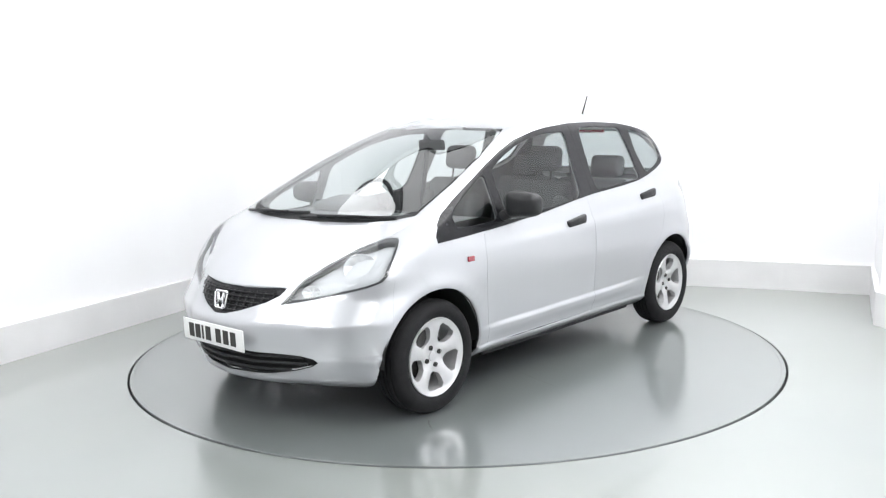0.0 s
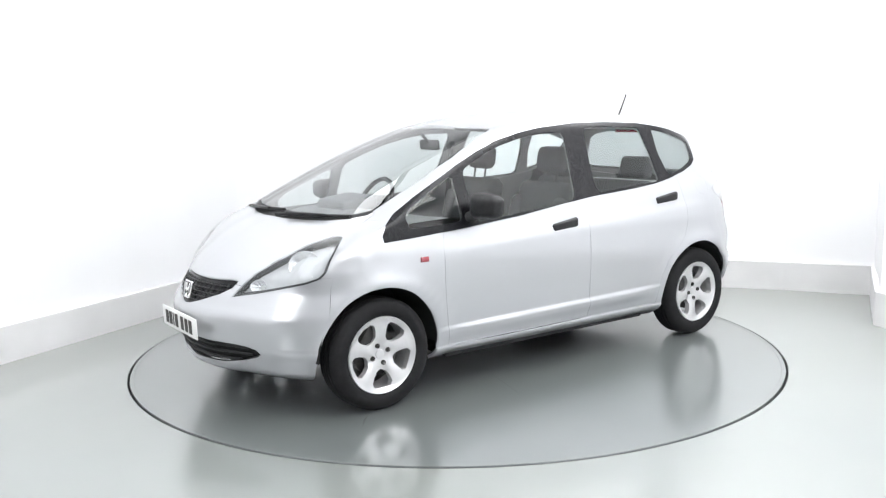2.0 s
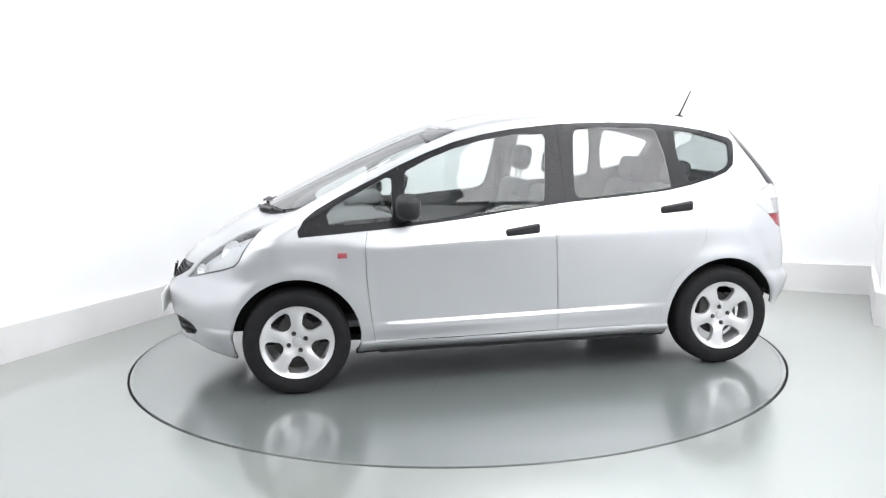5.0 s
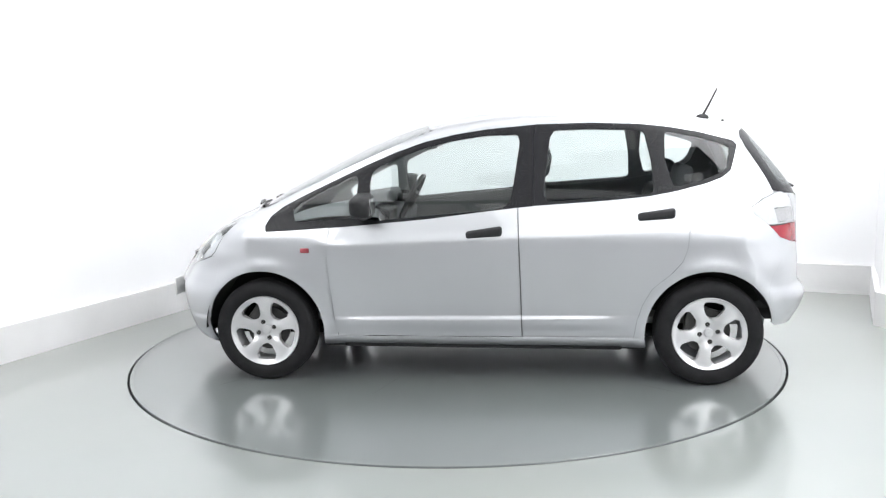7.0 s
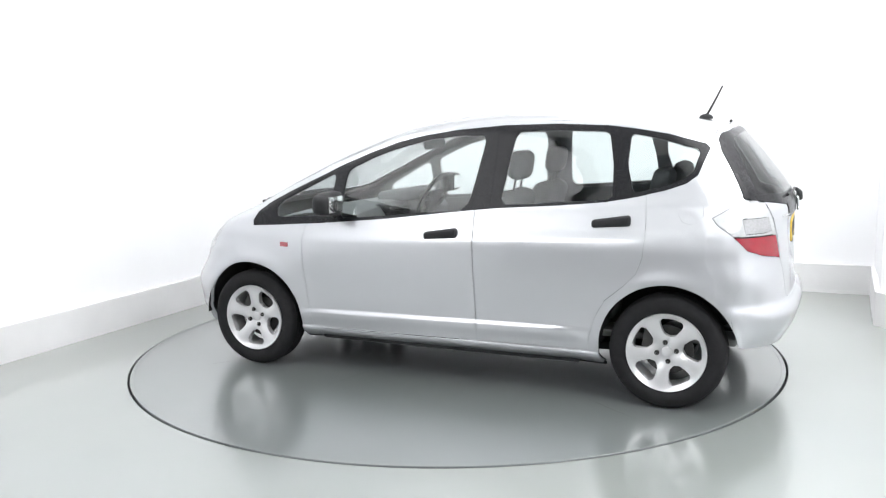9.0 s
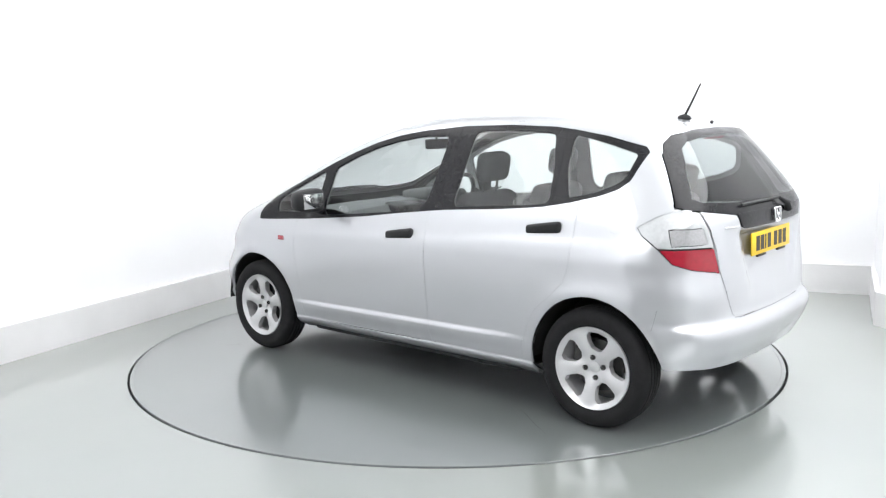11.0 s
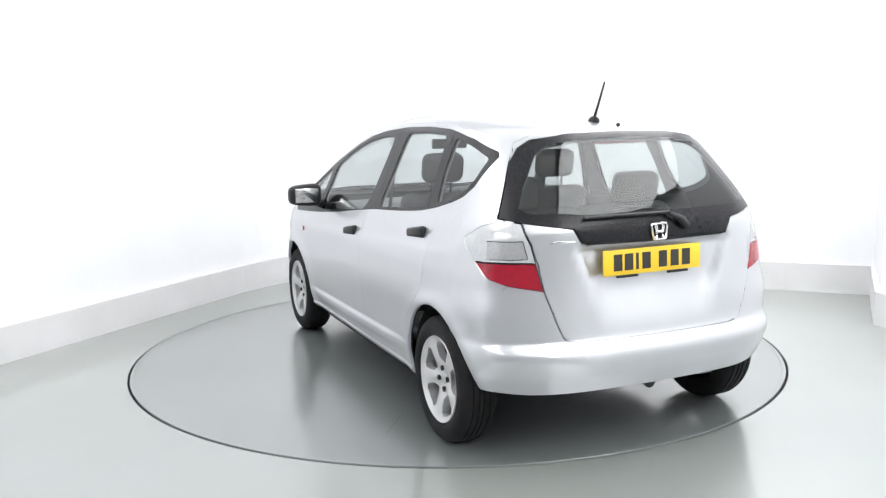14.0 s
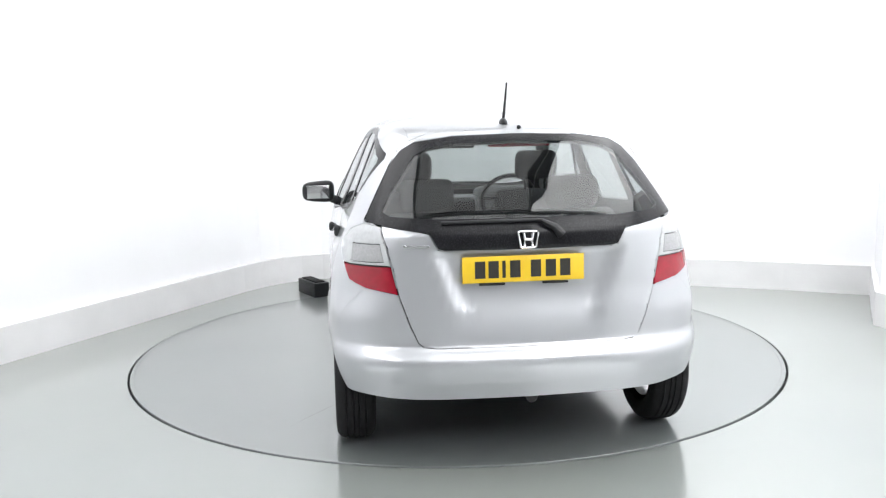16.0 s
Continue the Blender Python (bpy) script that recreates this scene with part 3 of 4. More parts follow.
def body():
    panel("inner_lining", {ROOF, FRAME_Q, FRAME_F, FRAME_R, FRAME_C, COWL, BORDER_R}, LINING, car, 0, "grey inner lining", rim=0, gap=0, lift=-.020)
    # Dark sheet behind the panels; its colour gives gaps and arch edges their shade.
    panel("inner_frame", {BUMPER_F, BONNET, FENDER, FLANK, BUMPER_R, SILL, SKIRT, CHIN, LENS_W, LENS_R, LENS_G, PANEL_B, FLAP}, FRAME_GREY, car, 0, "dark inner frame, shading the panel gaps", rim=0, gap=0, lift=-.024)
    panel("door_lining", {DOOR_F, DOOR_R, GATE}, DOOR_CARD, car, 0, "mid grey door lining", rim=0, gap=0, lift=-.024)
    panel("bonnet", {BONNET}, SILVER, car)
    nose_cone = panel("front_bumper", {BUMPER_F}, SILVER, car, gap=.0012)
    panel("chin", {CHIN}, BLACK_PLASTIC, nose_cone, 0, "black lower lip", gap=0)
    panel("rear_bumper", {BUMPER_R}, SILVER, car, gap=.0008)
    panel("roof", {ROOF}, SILVER, car)
    gate = panel("tailgate", {GATE}, SILVER, car, gap=.0055)
    panel("rear_screen_border", {BORDER_R}, BLACK_TRIM, gate, 0, "black glass border", gap=0)
    w = panel("rear_screen", {SCREEN_R}, REAR_GLASS, gate, 0, "tinted rear screen", rim=0, gap=0)
    w.visible_shadow = False
    panel("badge_panel", {PANEL_B}, BLACK_TRIM, gate, 0, "gloss black panel under the screen", lift=.004)
    panel("scuttle", {COWL}, BLACK_PLASTIC, car, 0, "black windscreen surround", lift=-.004)
    pane = panel("windscreen", {SCREEN_F}, SCREEN, car, 0, "clear windscreen", rim=0, gap=0)
    pane.visible_shadow = False
    for s in (1, -1):
        panel("front_wing", {FENDER}, SILVER, car, s, gap=.0015)
        panel("side_panel", {FLANK}, SILVER, car, s, gap=.0008)
        sill = panel("sill", {SILL}, SILVER, car, s, gap=.0015)
        panel("skirt", {SKIRT}, BLACK_PLASTIC, sill, s, "black strip under the sill", gap=0)
        panel("fuel_flap" if s == 1 else "quarter_plug", {FLAP}, SILVER, car, s, gap=.0008, rim=.006)
        f = panel("front_door", {DOOR_F}, SILVER, car, s, gap=.0030)
        r = panel("rear_door", {DOOR_R}, SILVER, car, s, gap=.0030)
        panel("window_frame", {FRAME_F}, BLACK_TRIM, f, s, "black window surround", gap=.0012)
        panel("window_frame", {FRAME_R}, BLACK_TRIM, r, s, "black window surround", gap=.0012)
        panel("quarter_frame", {FRAME_Q}, BLACK_TRIM, car, s, "black window surround", gap=.0012)
        panel("quarter_frame", {FRAME_C}, BLACK_TRIM, car, s, "black window surround", gap=.0012)
        for number, parent, name in ((PANE_Q, car, "quarter_window"), (PANE_F, f, "door_window"), (PANE_R, r, "door_window"), (PANE_C, car, "quarter_window")):
            w = panel(name, {number}, GLASS, parent, s, "clear side glass", rim=0, gap=0, lift=-.003)
            w.visible_shadow = False
        lamp = panel("headlamp", {HEADLAMP, LAMP_IN}, LAMP_GLASS, car, s, "clear headlamp cover", rim=0, gap=.003)
        panel("bezel", {HEADLAMP}, LAMP_GREY, lamp, s, "dark grey lamp edge", rim=.03, gap=.002, lift=-.006)
        panel("bowl", {LAMP_IN}, LAMP_WHITE, lamp, s, "pale lamp housing", rim=0, gap=0, lift=-.036)
        headlamp_inside(lamp, s)
        tail_lamp = panel("tail_lamp", {LENS_W}, WHITE_LENS, car, s, "clear upper lens", gap=.0045)
        panel("red_lens", {LENS_R}, RED_LENS, tail_lamp, s, "red lower lens", gap=.0040)
        panel("reversing_lens", {LENS_G}, GREY_LENS, tail_lamp, s, "smoky ribbed lens", gap=.0003)
        for (x0, z0), door in (((-.025, .866), f), ((-.975, .962), r)):
            handle(door, x0, z0, s)
        mirror(f, s)
        bm = bmesh.new()
        box(bm, (.052, .010, .029), (0, 0, 0), .004)
        ob = part("side_repeater", bm, AMBER_RED, car, "orange-red side repeater")
        ob.location = (1.003, s * .843, .762)
    w = bmesh.new()
    box(w, (.28, .025, .024), (0, 0, 0), .006)
    ob = part("brake_light", w, RED_LENS, gate, "red high brake light")
    ob.location, ob.rotation_euler = (-1.51, -.02, 1.388), (0, 0, radians(90))


def headlamp_inside(lamp, s):
    """Bowls and bulbs behind the cover."""
    out = Vector((.72, .62 * s, .28)).normalized()
    turn = out.to_track_quat("Y", "Z")
    for name, at, r, squash in (("main_reflector", (1.604, .640, .770), .086, .84), ("dip_reflector", (1.785, .475, .660), .046, .75)):
        bm = bmesh.new()
        lathe(bm, [(.004, -.022), (r * .2, -.021), (r * .4, -.018), (r * .6, -.013), (r * .8, -.006), (r * .95, .001), (r, .005), (r * 1.03, .003)], 48)
        for v in bm.verts:                        # fluted segments
            d = math.hypot(v.co.x, v.co.z) / r
            v.co.y += .003 * math.cos(8 * math.atan2(v.co.z, v.co.x)) * math.sin(math.pi * min(d, 1)) + .0015 * math.cos(d * 22) * (d < .95)
        ob = part(name, bm, REFLECTOR, lamp, "bright reflector bowl")
        ob.matrix_basis = Matrix.LocRotScale((at[0] - .006, (at[1] - .005) * s, at[2] - .002), turn, (1, 1, squash))
        bm = bmesh.new()
        bmesh.ops.create_uvsphere(bm, u_segments=20, v_segments=12, radius=r * .15)
        ob = part("bulb", bm, CHROME, lamp)
        ob.location = (at[0] - .014, (at[1] - .012) * s, at[2] - .004)


def handle(door, x, z, s):
    """A black pull handle over a dark slab that draws the shade in its shallow cup."""
    q = np.argmin((HULL_V[:, 0] - x) ** 2 + (HULL_V[:, 2] - z) ** 2 + np.where(HULL_V[:, 1] > .5, 0, 9))
    y = HULL_V[q][1]
    bm = bmesh.new()
    box(bm, (.205, .034, .058), (0, 0, 0), .0165, 4)
    for v in bm.verts:
        v.co.z += .10 * (-v.co.x) + .05 * (abs(v.co.x) / .1) ** 2 * (-.1)
        v.co.y -= 1.1 * v.co.x ** 2
        v.co.z *= 1 - 2.6 * max(v.co.x, 0)
        v.co.z -= .06 * max(v.co.x, 0)
    ob = part("handle", bm, BLACK_PLASTIC, door, "black pull handle")
    ob.location = (x, s * (y + .012), z)
    bm = bmesh.new()
    box(bm, (.12, .008, .022), (0, 0, 0), .003)
    ob = part("handle_cup_shade", bm, DARK, door)
    ob.location = (x, s * (y + .001), z - .034)


def mirror(door, s):
    """A door mirror: housing, foot and silvered glass."""
    bm = bmesh.new()
    bmesh.ops.create_cube(bm, size=1)
    bmesh.ops.subdivide_edges(bm, edges=bm.edges, cuts=7, use_grid_fill=True)
    for v in bm.verts:
        p = v.co * 2
        k = (abs(p.x) ** 4 + abs(p.y) ** 4 + abs(p.z) ** 4) ** .25
        p = p / max(k, 1e-6)
        taper = 1 - .26 * max(p.x, 0) ** 2
        v.co = (p.x * .062, p.y * .108 * taper, p.z * .070 * taper * (1 - .12 * p.y))
    ob = part("mirror", bm, BLACK_PLASTIC, door, "black mirror housing")
    ob.location = (.648, s * .918, 1.022)
    ob.scale = (1, s, 1)
    bm = bmesh.new()
    box(bm, (.004, .150, .090), (-.0610, 0, 0), .0018, 2)
    g = part("mirror_glass", bm, CHROME, ob, "silvered mirror glass")
    bm = bmesh.new()
    tube(bm, [(.03, -.150, -.075), (.012, -.115, -.062), (0, -.075, -.045), (0, -.04, -.03)], [.034, .030, .026, .024], 12)
    part("foot", bm, BLACK_PLASTIC, ob)


WHEEL = {}


def shared(name, make, material, parent, label="", angle=35):
    """A wheel's piece: the mesh is made once and shared by all four wheels."""
    if name not in WHEEL:
        bm = bmesh.new()
        make(bm)
        ob = part(name, bm, material, parent, label, angle)
        WHEEL[name] = ob.data
        return ob
    ob = new(name, WHEEL[name])
    ob.parent = parent
    if label:
        ob["label"] = label
    return ob


def tyre_mesh(bm):
    outer = [(.200, .062), (.206, .078), (.222, .088), (.247, .092), (.272, .088), (.288, .078), (.297, .066)]
    groove = [(.3025, .052), (.3035, .046), (.297, .044), (.297, .039), (.304, .037), (.3045, .016), (.297, .014), (.297, .009), (.3045, .007)]
    half = [(.200 + (r - .200) * .9505, y) for r, y in outer + groove]
    lathe(bm, half + [(r, -y) for r, y in half[::-1]] + [(.195, -.05), (.195, .05)], 88, True)


def rim_mesh(bm):
    """A dished face with five cut openings, and the barrel behind it."""
    layer = bm.faces.layers.int.new("cut")
    rs = np.concatenate([np.linspace(.004, .186, 22), [.192, .198, .203]])
    depth = smooth([0, .03, .045, .07, .12, .17, .192, .203], [.046, .046, .050, .055, .063, .069, .078, .084])
    rings = [[bm.verts.new((r * math.cos(k * math.tau / 100), float(depth(r)), r * math.sin(k * math.tau / 100))) for k in range(100)] for r in rs]
    for a, b in zip(rings, rings[1:]):
        for k in range(100):
            bm.faces.new((a[k], b[k], b[(k + 1) % 100], a[(k + 1) % 100]))
    for ring in rings:
        for v in ring:
            r, a = math.hypot(v.co.x, v.co.z), math.atan2(v.co.z, v.co.x)
            v.co.y -= .008 * math.cos(5 * (a - math.pi / 2)) * max(0, min((r - .05) / .04, 1, (.195 - r) / .03))
    opening = rounded([(.080, 0), (.092, .030), (.124, .050), (.150, .060), (.172, .050), (.178, .0), (.172, -.050), (.150, -.060), (.124, -.050), (.092, -.030)], 2)
    for k in range(5):
        c = radians(90 + 72 * k)
        poly = [(float(u * math.cos(c) - w * math.sin(c)), float(u * math.sin(c) + w * math.cos(c))) for u, w in opening]
        score(bm, layer, poly, X, Z, 1, lambda q, m: True)
    bmesh.ops.delete(bm, geom=[f for f in bm.faces if f[layer] == 1], context="FACES")
    lips = [e for e in bm.edges if len(e.link_faces) == 1 and .06 < math.hypot(e.verts[0].co.x, e.verts[0].co.z) < .19]
    for step in ((.006, .985), (.030, .97)):
        out = bmesh.ops.extrude_edge_only(bm, edges=lips)["geom"]
        for v in out:
            if isinstance(v, bmesh.types.BMVert):
                v.co.y -= step[0]
        lips = [e for e in out if isinstance(e, bmesh.types.BMEdge)]
    lathe(bm, [(.203, .084), (.206, .078), (.200, .070), (.190, .052), (.182, .02), (.180, -.06)], 100)


def wheel(x, y, s, turn, nut_turn):
    """Brake, tyre, alloy rim with five broad spokes, and four nuts; the face looks outwards."""
    hub = shared("wheel", lambda bm: lathe(bm, [(.001, -.02), (.125, -.02), (.128, -.015), (.128, .0), (.075, .002), (.07, .02), (.001, .02)], 40), STEEL, car)
    hub.matrix_basis = pose(x, y, .2895 - .0049 * x) @ Matrix.Diagonal((1, s, 1, 1)) @ pose(0, 0, 0, 0, turn, 0)
    shared("tyre", tyre_mesh, RUBBER, hub, "black rubber tyre")
    shared("rim", rim_mesh, ALLOY, hub, "silver alloy rim with five broad spokes", 50)
    shared("brake_caliper", lambda bm: box(bm, (.07, .05, .13), (.10, .012, .05), .012), STEEL, hub)
    shared("centre_cap", lambda bm: lathe(bm, [(.001, .0525), (.020, .0525), (.0245, .051), (.026, .045)], 32), ALLOY, hub)
    for k in range(4):
        c = radians(nut_turn + 90 * k)
        ob = shared("wheel_nut", lambda bm: (lathe(bm, [(.0095, .0572), (.0095, .0585), (.0130, .0585), (.0130, .050)], 16), lathe(bm, [(.001, .0545), (.0094, .0545)], 16)), STEEL, hub, "dark recessed nut")
        ob.location = (.05 * math.cos(c), 0, .05 * math.sin(c))


def underside():
    """Floor pan, wheel wells, axle beam and exhaust."""
    bm = bmesh.new()
    box(bm, (2.95, .98, .05), (.10, 0, .215), .02)
    box(bm, (1.62, 1.50, .05), (0, 0, .200), .02)
    part("floor_pan", bm, DARK, car, "black underside")
    bm = bmesh.new()
    box(bm, (.26, 1.0, .08), (-1.62, 0, .345), .03)
    part("rear_valance", bm, DARK, car, "black underside of the rear bumper")
    for x in (1.264, -1.272):
        for s in (1, -1):
            bm = bmesh.new()
            n, end = 28, (1.0 if x > 0 else .88)
            a = [[bm.verts.new((x + r * math.cos(math.pi * k / n * end), y * s, .291 + r * math.sin(math.pi * k / n * end))) for k in range(n + 1)] for r, y in ((.362, .806 if x > 0 else .79), (.362, .50), (.10, .50))]
            for p, q in zip(a, a[1:]):
                for k in range(n):
                    bm.faces.new((p[k], p[k + 1], q[k + 1], q[k]))
            part("wheel_well", bm, DARK, car, "black wheel arch liner")
    bm = bmesh.new()
    tube(bm, [(1.264, -.70, .289), (1.264, .70, .289)], .035)
    part("front_axle", bm, DARK, car)
    bm = bmesh.new()
    tube(bm, [(-1.272, -.70, .289), (-1.272, .70, .289)], .04)
    part("rear_axle", bm, DARK, car)
    bm = bmesh.new()
    tube(bm, [(-.6, -.35, .22), (-1.3, -.20, .27), (-1.66, -.04, .298), (-1.76, -.02, .296)], [.03, .05, .026, .026], 14)
    part("exhaust", bm, STEEL, car, "dull steel exhaust pipe")
    bm = bmesh.new()
    box(bm, (.05, .80, .05), (1.76, 0, .20), .015)
    part("front_lip", bm, BLACK_PLASTIC, car)


def grilles():
    """Black upper grille with a mesh of bars, and the lower intake with two slats."""
    up = panel("grille", {GRILLE}, BLACK_TRIM, car, 0, "black honeycomb grille", rim=.02, gap=.003, lift=-.014)
    low = panel("air_intake", {INTAKE}, DARK, car, 0, "black lower air intake", rim=.03, gap=.002, lift=-.030)
    for i in range(5):
        z = .560 + i * .0215
        reach = float(np.interp(z, [.545, .61, .66], [.07, .265, .33]))
        bm = bmesh.new()
        tube(bm, [(nose_at(y, z) - .006, y, z) for y in np.linspace(-reach, reach, 25)], .0035, 6)
        part("grille_bar", bm, BLACK_PLASTIC, up)
    for i in range(13):
        y = (i - 6) * .05
        z0 = float(np.interp(abs(y), [0, .16, .278, .335], [.545, .57, .612, .648]))
        if z0 < .655:
            bm = bmesh.new()
            tube(bm, [(nose_at(y, z) - .008, y + .02 * (z - .6) * (1 if i % 2 else -1), z) for z in np.linspace(z0 + .006, .658, 6)], .003, 6)
            part("grille_bar", bm, BLACK_PLASTIC, up)
    for z in (.275, .312, .347):
        reach = float(np.interp(z, [.24, .30, .34], [.25, .49, .47]))
        bm = bmesh.new()
        tube(bm, [(nose_at(y, z) - .016, y, z) for y in np.linspace(-reach, reach, 31)], .008, 8)
        part("intake_slat", bm, BLACK_PLASTIC, low)


def nose_at(y, z):
    """How far ahead the shell reaches at y and z."""
    w = float(wide(z)) * .985
    return float(nose(z)) - float(front_s(min(abs(y) / w, 1))) * float(deep_f(z))


def tail_at(y, z):
    w = float(wide(z)) * .985
    return float(tail(z)) + float(rear_s(min(abs(y) / w, 1))) * float(deep_r(z))


def plate(at, tilt, facing, material, label):
    """A number plate with plain bars for its marks."""
    bm = bmesh.new()
    box(bm, (.008, .52, .111), (0, 0, 0), .003)
    ob = part("number_plate", bm, material, car, label)
    ob.matrix_basis = pose(*at, 0, tilt, 0)
    for y in (-.185, -.128, -.084, -.036, .052, .116, .178):
        bm = bmesh.new()
        box(bm, (.0018, .014 if y == -.084 else .044, .072), (facing * .0048, -y * facing * -1, 0), 0)
        part("plate_bar", bm, INK, ob)
    return ob


def badge(parent, at, size, tilt, facing):
    """A chrome emblem: a rounded frame with two uprights and a cross bar."""
    bm = bmesh.new()
    w, h = size
    loop = [(w * .50, h * .42), (w * .42, h * .5), (-w * .42, h * .5), (-w * .50, h * .42), (-w * .38, -h * .44), (-w * .30, -h * .5), (w * .30, -h * .5), (w * .38, -h * .44)]
    tube(bm, [(0, y, z) for y, z in loop + loop[:2]], w * .055, 8)
    part_ = part("emblem", bm, CHROME, parent, "chrome emblem")
    part_.matrix_basis = pose(*at, 0, tilt, 0)
    for path, r in (([(0, -w * .24, h * .42), (0, -w * .17, 0), (0, -w * .20, -h * .42)], w * .085), ([(0, w * .24, h * .42), (0, w * .17, 0), (0, w * .20, -h * .42)], w * .085), ([(0, -w * .17, 0), (0, w * .17, 0)], w * .085)):
        bm = bmesh.new()
        tube(bm, path, r, 8)
        part("emblem_bar", bm, CHROME, part_)


def fittings():
    plate((2.042, 0, .432), 2, 1, WHITE_PLATE, "white front number plate")
    plate((tail_at(.1, .88) + .008, .028, .880), 2, -1, YELLOW, "yellow rear number plate")
    for y in (-.135, .135):
        bm = bmesh.new()
        box(bm, (.012, .11, .010), (0, 0, 0), .002)
        ob = part("plate_holder", bm, BLACK_PLASTIC, car, "black strip under the plate")
        ob.location = (tail_at(.1, .82) + .006, y + .028, .818)
    badge(car, (nose_at(0, .60) + .008, 0, .603), (.105, .085), -12, 1)
    badge(car, (tail_at(0, 1.0) - .012, .012, 1.005), (.085, .068), 4, -1)
    # rear wiper
    bm = bmesh.new()
    tube(bm, [(tail_at(.1, 1.03) - .02, -.13, 1.020), (tail_at(.1, 1.05) - .03, -.10, 1.055), (tail_at(.1, 1.08) - .026, -.05, 1.080)], [.020, .016, .009], 10)
    arm = part("rear_wiper", bm, BLACK_PLASTIC, car, "black rear wiper")
    bm = bmesh.new()
    tube(bm, [(tail_at(y, 1.085) - .018, y, 1.083 - .02 * (y > .2) * (y - .2)) for y in np.linspace(-.06, .37, 9)], .007, 8)
    part("wiper_blade", bm, BLACK_PLASTIC, arm)
    # windscreen wipers lie along the scuttle
    for y0, y1 in ((-.60, .02), (.0, .60)):
        path = []
        for k in range(9):
            y = y0 + (y1 - y0) * k / 8
            z = .957 + .022 * (k / 8) * (1 - .2 * abs(y)) + .012
            path.append((nose_at(y, z) + .006, y, z + .006))
        bm = bmesh.new()
        tube(bm, path, .0085, 8)
        blade = part("windscreen_wiper", bm, BLACK_PLASTIC, car, "black windscreen wiper")
        bm = bmesh.new()
        tube(bm, [(p[0] + .022, p[1], p[2] + .006) for p in path[2:7]], [.012, .011, .010, .008, .006], 8)
        part("wiper_arm", bm, BLACK_TRIM, blade)
    # aerial
    bm = bmesh.new()
    bmesh.ops.create_uvsphere(bm, u_segments=20, v_segments=12, radius=1)
    for v in bm.verts:
        v.co = (v.co.x * .040, v.co.y * .019, max(v.co.z, -.3) * .024)
    foot = part("aerial", bm, BLACK_PLASTIC, car, "black roof aerial with a thin raked mast")
    foot.location = (-1.342, .015, 1.480)
    bm = bmesh.new()
    tube(bm, [(0, 0, .008), (-.04, 0, .085), (-.086, 0, .180)], [.0075, .006, .0045], 8)
    part("mast", bm, BLACK_PLASTIC, foot)
    bm = bmesh.new()
    bmesh.ops.create_uvsphere(bm, u_segments=12, v_segments=8, radius=.010)
    ob = part("washer_jet", bm, BLACK_PLASTIC, car)
    ob.location = (-1.475, -.03, 1.461)
    bm = bmesh.new()
    box(bm, (.004, .11, .008), (0, 0, 0), .001)
    ob = part("model_badge", bm, CHROME, car, "small chrome bar badge")
    ob.location, ob.rotation_euler = (tail_at(.47, .985) - .006, .475, .985), (0, 0, radians(-14))


def pad(bm, size, at, turn=(0, 0, 0), soft=.045):
    return box(bm, size, at, soft, 4, turn)


def seat(x, y):
    """A front seat: base, back and headrest on two posts."""
    bm = bmesh.new()
    pad(bm, (.50, .50, .17), (0, 0, .46), (0, -6, 0))
    pad(bm, (.46, .10, .14), (0, .215, .50), (0, -6, 0), .04)
    pad(bm, (.46, .10, .14), (0, -.215, .50), (0, -6, 0), .04)
    base = part("front_seat", bm, CLOTH, car, "dark grey cloth seat")
    base.location = (x, y, 0)
    bm = bmesh.new()
    pad(bm, (.13, .48, .62), (-.30, 0, .78), (0, -16, 0), .055)
    pad(bm, (.16, .09, .46), (-.27, .20, .76), (0, -16, 0), .04)
    pad(bm, (.16, .09, .46), (-.27, -.20, .76), (0, -16, 0), .04)
    part("backrest", bm, CLOTH, base)
    bm = bmesh.new()
    pad(bm, (.10, .25, .17), (-.41, 0, 1.225), (0, -10, 0), .048)
    part("headrest", bm, CLOTH, base)
    for dy in (-.06, .06):
        bm = bmesh.new()
        tube(bm, [(-.375, dy, 1.05), (-.40, dy, 1.17)], .007, 8)
        part("headrest_post", bm, STEEL, base)


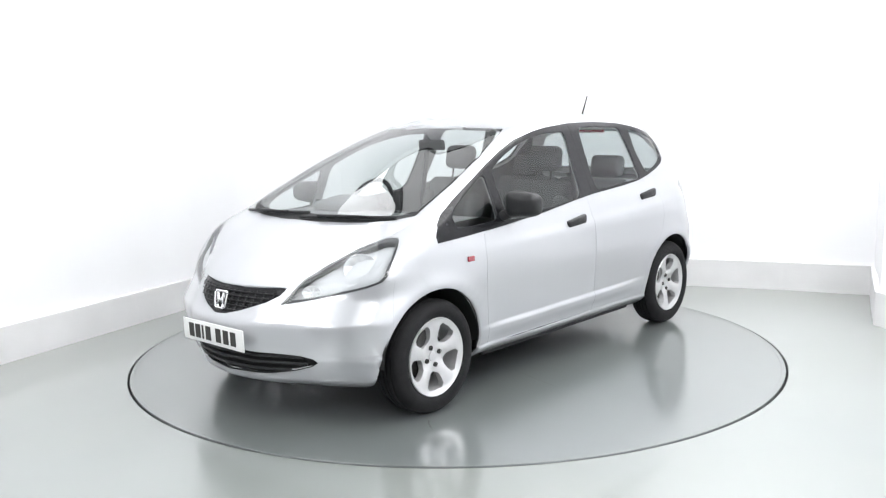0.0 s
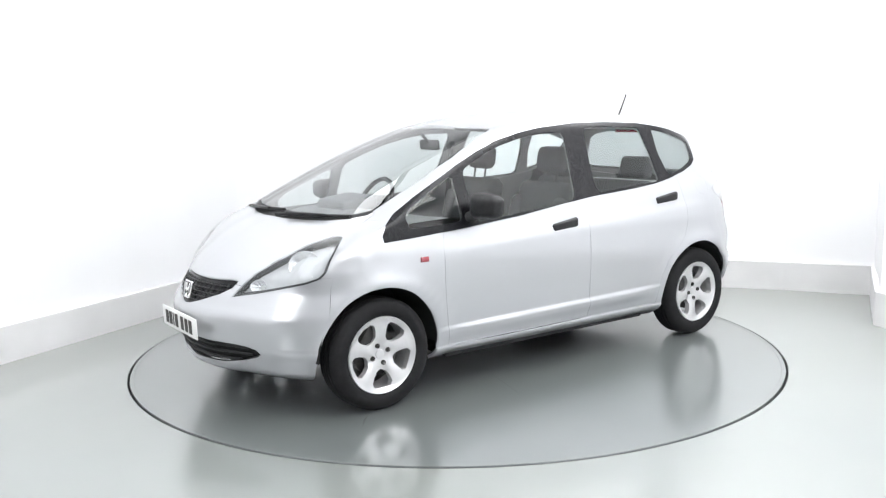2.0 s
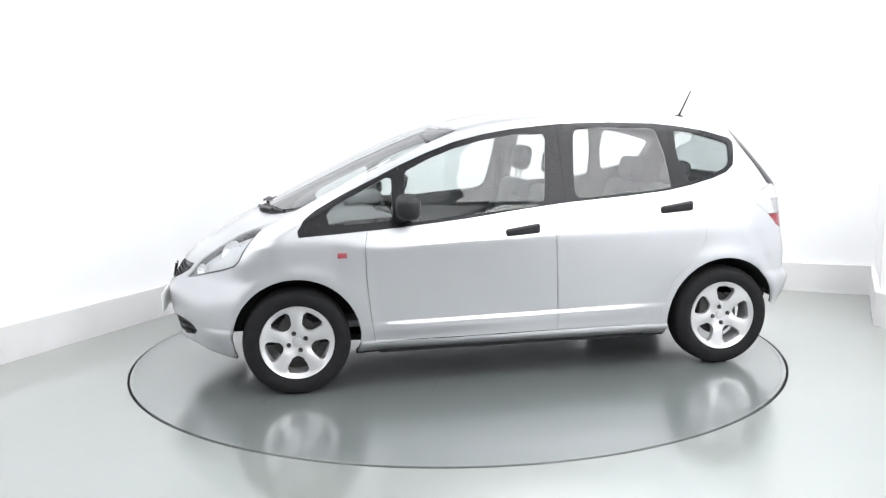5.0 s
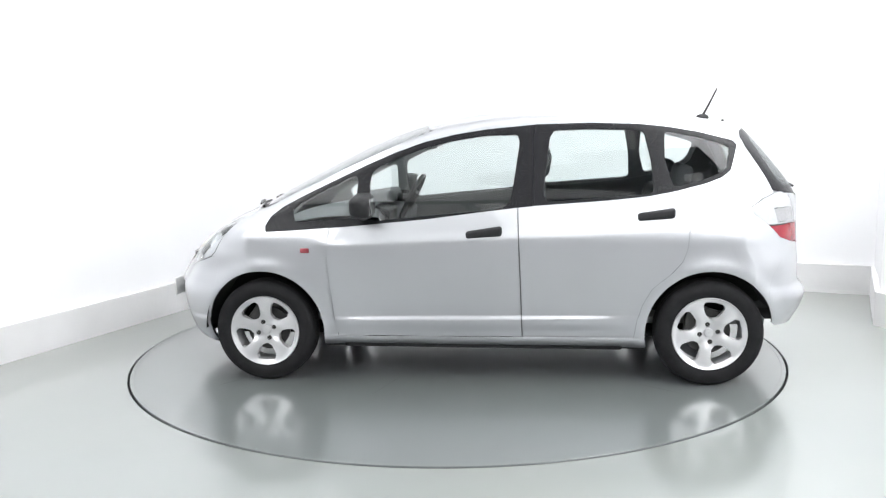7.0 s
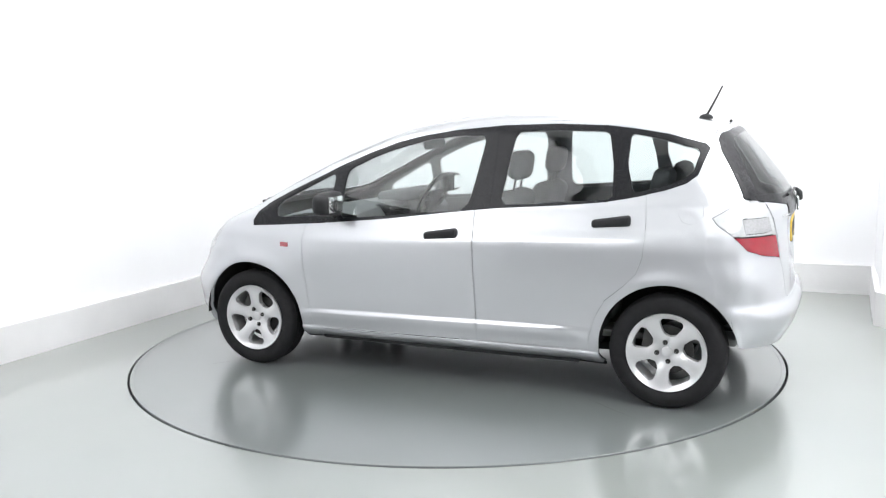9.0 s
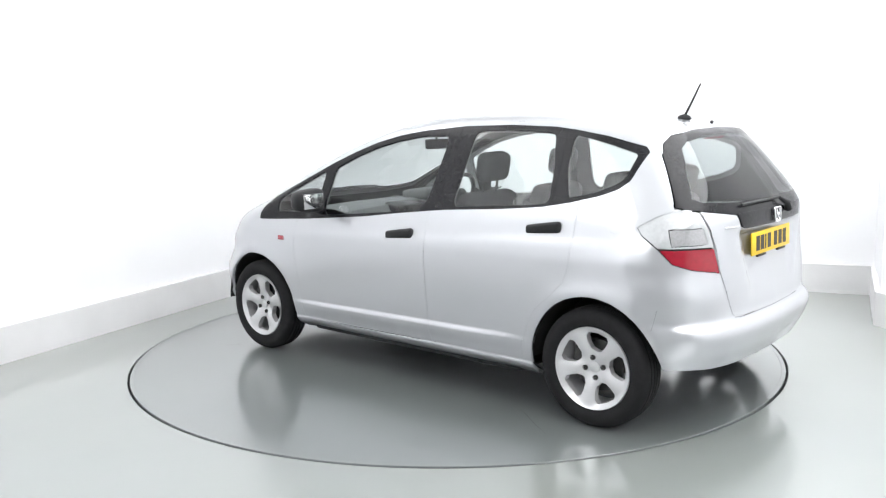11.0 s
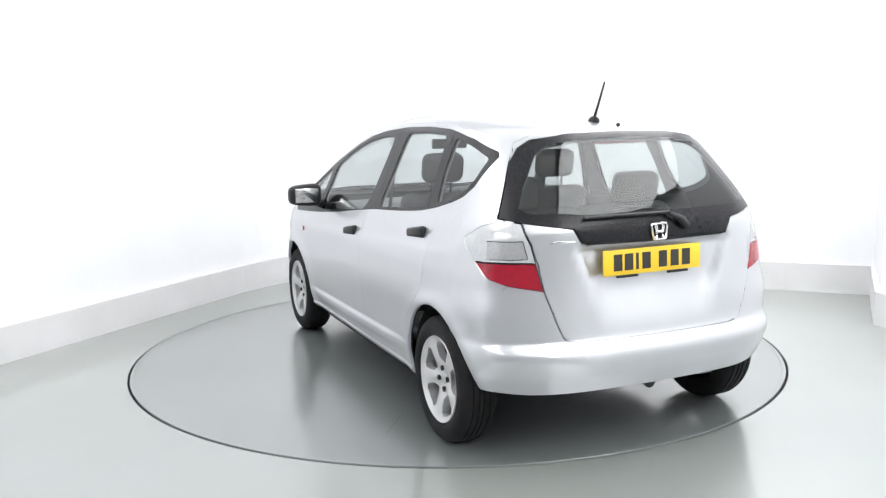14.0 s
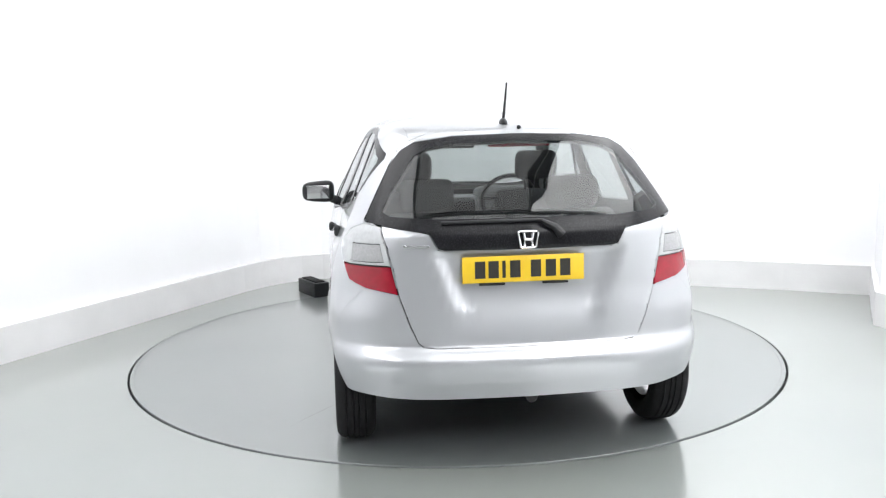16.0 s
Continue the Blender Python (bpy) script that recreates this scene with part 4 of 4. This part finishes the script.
def cabin():
    seat(.06, .37)
    seat(.06, -.37)
    bm = bmesh.new()
    pad(bm, (.52, 1.22, .16), (-.72, 0, .50), (0, -8, 0), .05)
    bench = part("rear_seat", bm, CLOTH, car, "dark grey cloth bench")
    for y, w in ((.26, .60), (-.32, .56)):
        bm = bmesh.new()
        pad(bm, (.13, w, .56), (-1.04, y, .78), (0, -22, 0), .05)
        part("backrest", bm, CLOTH, bench)
    for y in (.36, -.36):
        bm = bmesh.new()
        pad(bm, (.10, .26, .16), (-1.165, y, 1.135), (0, -14, 0), .04)
        part("headrest", bm, CLOTH, bench)
    # dashboard: a full-width shelf under the windscreen with a hooded binnacle
    bm = bmesh.new()
    v = []
    for y in np.linspace(-.66, .66, 23):
        bow = .10 * (y / .66) ** 2
        v.append([bm.verts.new((x - bow, y, z)) for x, z in ((1.26, .80), (1.25, .90), (1.05, .935), (.80, .945), (.70, .93), (.66, .87), (.68, .70), (.74, .55))])
    for a, b in zip(v, v[1:]):
        for k in range(len(a) - 1):
            bm.faces.new((a[k], a[k + 1], b[k + 1], b[k]))
    dash = part("dashboard", bm, DASH, car, "grey plastic dashboard")
    bm = bmesh.new()
    pad(bm, (.26, .36, .09), (.78, -.37, .965), (0, 8, 0), .035)
    part("binnacle", bm, DASH, dash)
    bm = bmesh.new()
    pad(bm, (.12, .34, .20), (.70, 0, .84), (0, -14, 0), .025)
    part("centre_console", bm, BLACK_TRIM, dash)
    # steering wheel
    bm = bmesh.new()
    tube(bm, [(0, .182 * math.cos(k * math.tau / 40), .182 * math.sin(k * math.tau / 40)) for k in range(41)], .015, 10)
    wheel = part("steering_wheel", bm, BLACK_PLASTIC, car, "black steering wheel")
    wheel.matrix_basis = pose(.56, -.385, .945, 0, -28, 0)
    bm = bmesh.new()
    pad(bm, (.05, .15, .13), (-.005, 0, 0), (0, 0, 0), .02)
    part("wheel_boss", bm, BLACK_PLASTIC, wheel)
    for a in (0, 180, 270):
        c = radians(a)
        bm = bmesh.new()
        tube(bm, [(0, .06 * math.cos(c), .06 * math.sin(c)), (0, .175 * math.cos(c), .175 * math.sin(c))], .014, 8)
        part("wheel_spoke", bm, BLACK_PLASTIC, wheel)
    bm = bmesh.new()
    tube(bm, [(.02, 0, 0), (.28, 0, -.12)], .03, 10)
    part("column", bm, BLACK_PLASTIC, wheel)
    # inside mirror, parcel shelf, load floor, door cards
    bm = bmesh.new()
    pad(bm, (.03, .24, .065), (0, 0, 0), (0, 0, 0), .014)
    ob = part("inside_mirror", bm, BLACK_PLASTIC, car, "black inside mirror")
    ob.matrix_basis = pose(.37, 0, 1.335, 0, 8, -8)
    bm = bmesh.new()
    tube(bm, [(.01, 0, .02), (.045, 0, .075)], .010, 8)
    part("mirror_stalk", bm, BLACK_PLASTIC, ob)
    bm = bmesh.new()
    pad(bm, (.42, 1.14, .03), (-1.41, 0, .985), (0, 4, 0), .012)
    part("parcel_shelf", bm, LINING, car, "grey parcel shelf")
    bm = bmesh.new()
    pad(bm, (3.0, 1.36, .04), (-.1, 0, .34), (0, 0, 0), .01)
    part("cabin_floor", bm, LINING, car, "dark carpet")
    # side belts hang from the middle pillars
    for s in (1, -1):
        bm = bmesh.new()
        box(bm, (.048, .004, .62), (-.26, .655 * s, 1.06), .001, 1, (9 * s, 0, 0))
        part("seat_belt", bm, CLOTH, car, "dark seat belt")


body()
underside()
grilles()
fittings()
cabin()
for x, turn, nut_turn in ((1.264, -36, 34), (-1.272, -9, 72)):
    for s in (1, -1):
        wheel(x, s * .742, s, turn, nut_turn)


def motions():
    """The turntable carries the car round, clockwise as seen from above."""
    turns = [(0.0, 54.88), (0.5, 53.28), (1.0, 50.40), (1.5, 46.62), (2.0, 42.28), (2.5, 38.00), (3.0, 33.75), (3.5, 29.56), (4.0, 25.36),
             (4.8, 18.65), (5.6, 11.92), (6.5, 4.36), (7.0, 0.04), (7.5, -4.2), (8.0, -8.5), (8.5, -12.75), (9.0, -17.0), (9.8, -23.7), (10.7, -31.3),
             (11.5, -38.05), (12.0, -42.45), (12.5, -46.78), (13.0, -51.05), (13.5, -55.3), (14.0, -59.55), (14.5, -63.75), (15.0, -67.95), (15.5, -72.2), (16.0, -76.5)]
    rows = []
    for t, a in turns:
        m = pose(AXIS[0], AXIS[1], 0, rz=a + 173.409)
        rows.append((t, m @ pose(-0.2190, -0.0455, 0.010, 0, -0.28, 0)))
    walk(car, rows)
    walk(turntable, [(t, pose(*CENTRE, 0, rz=a)) for t, a in turns])


motions()
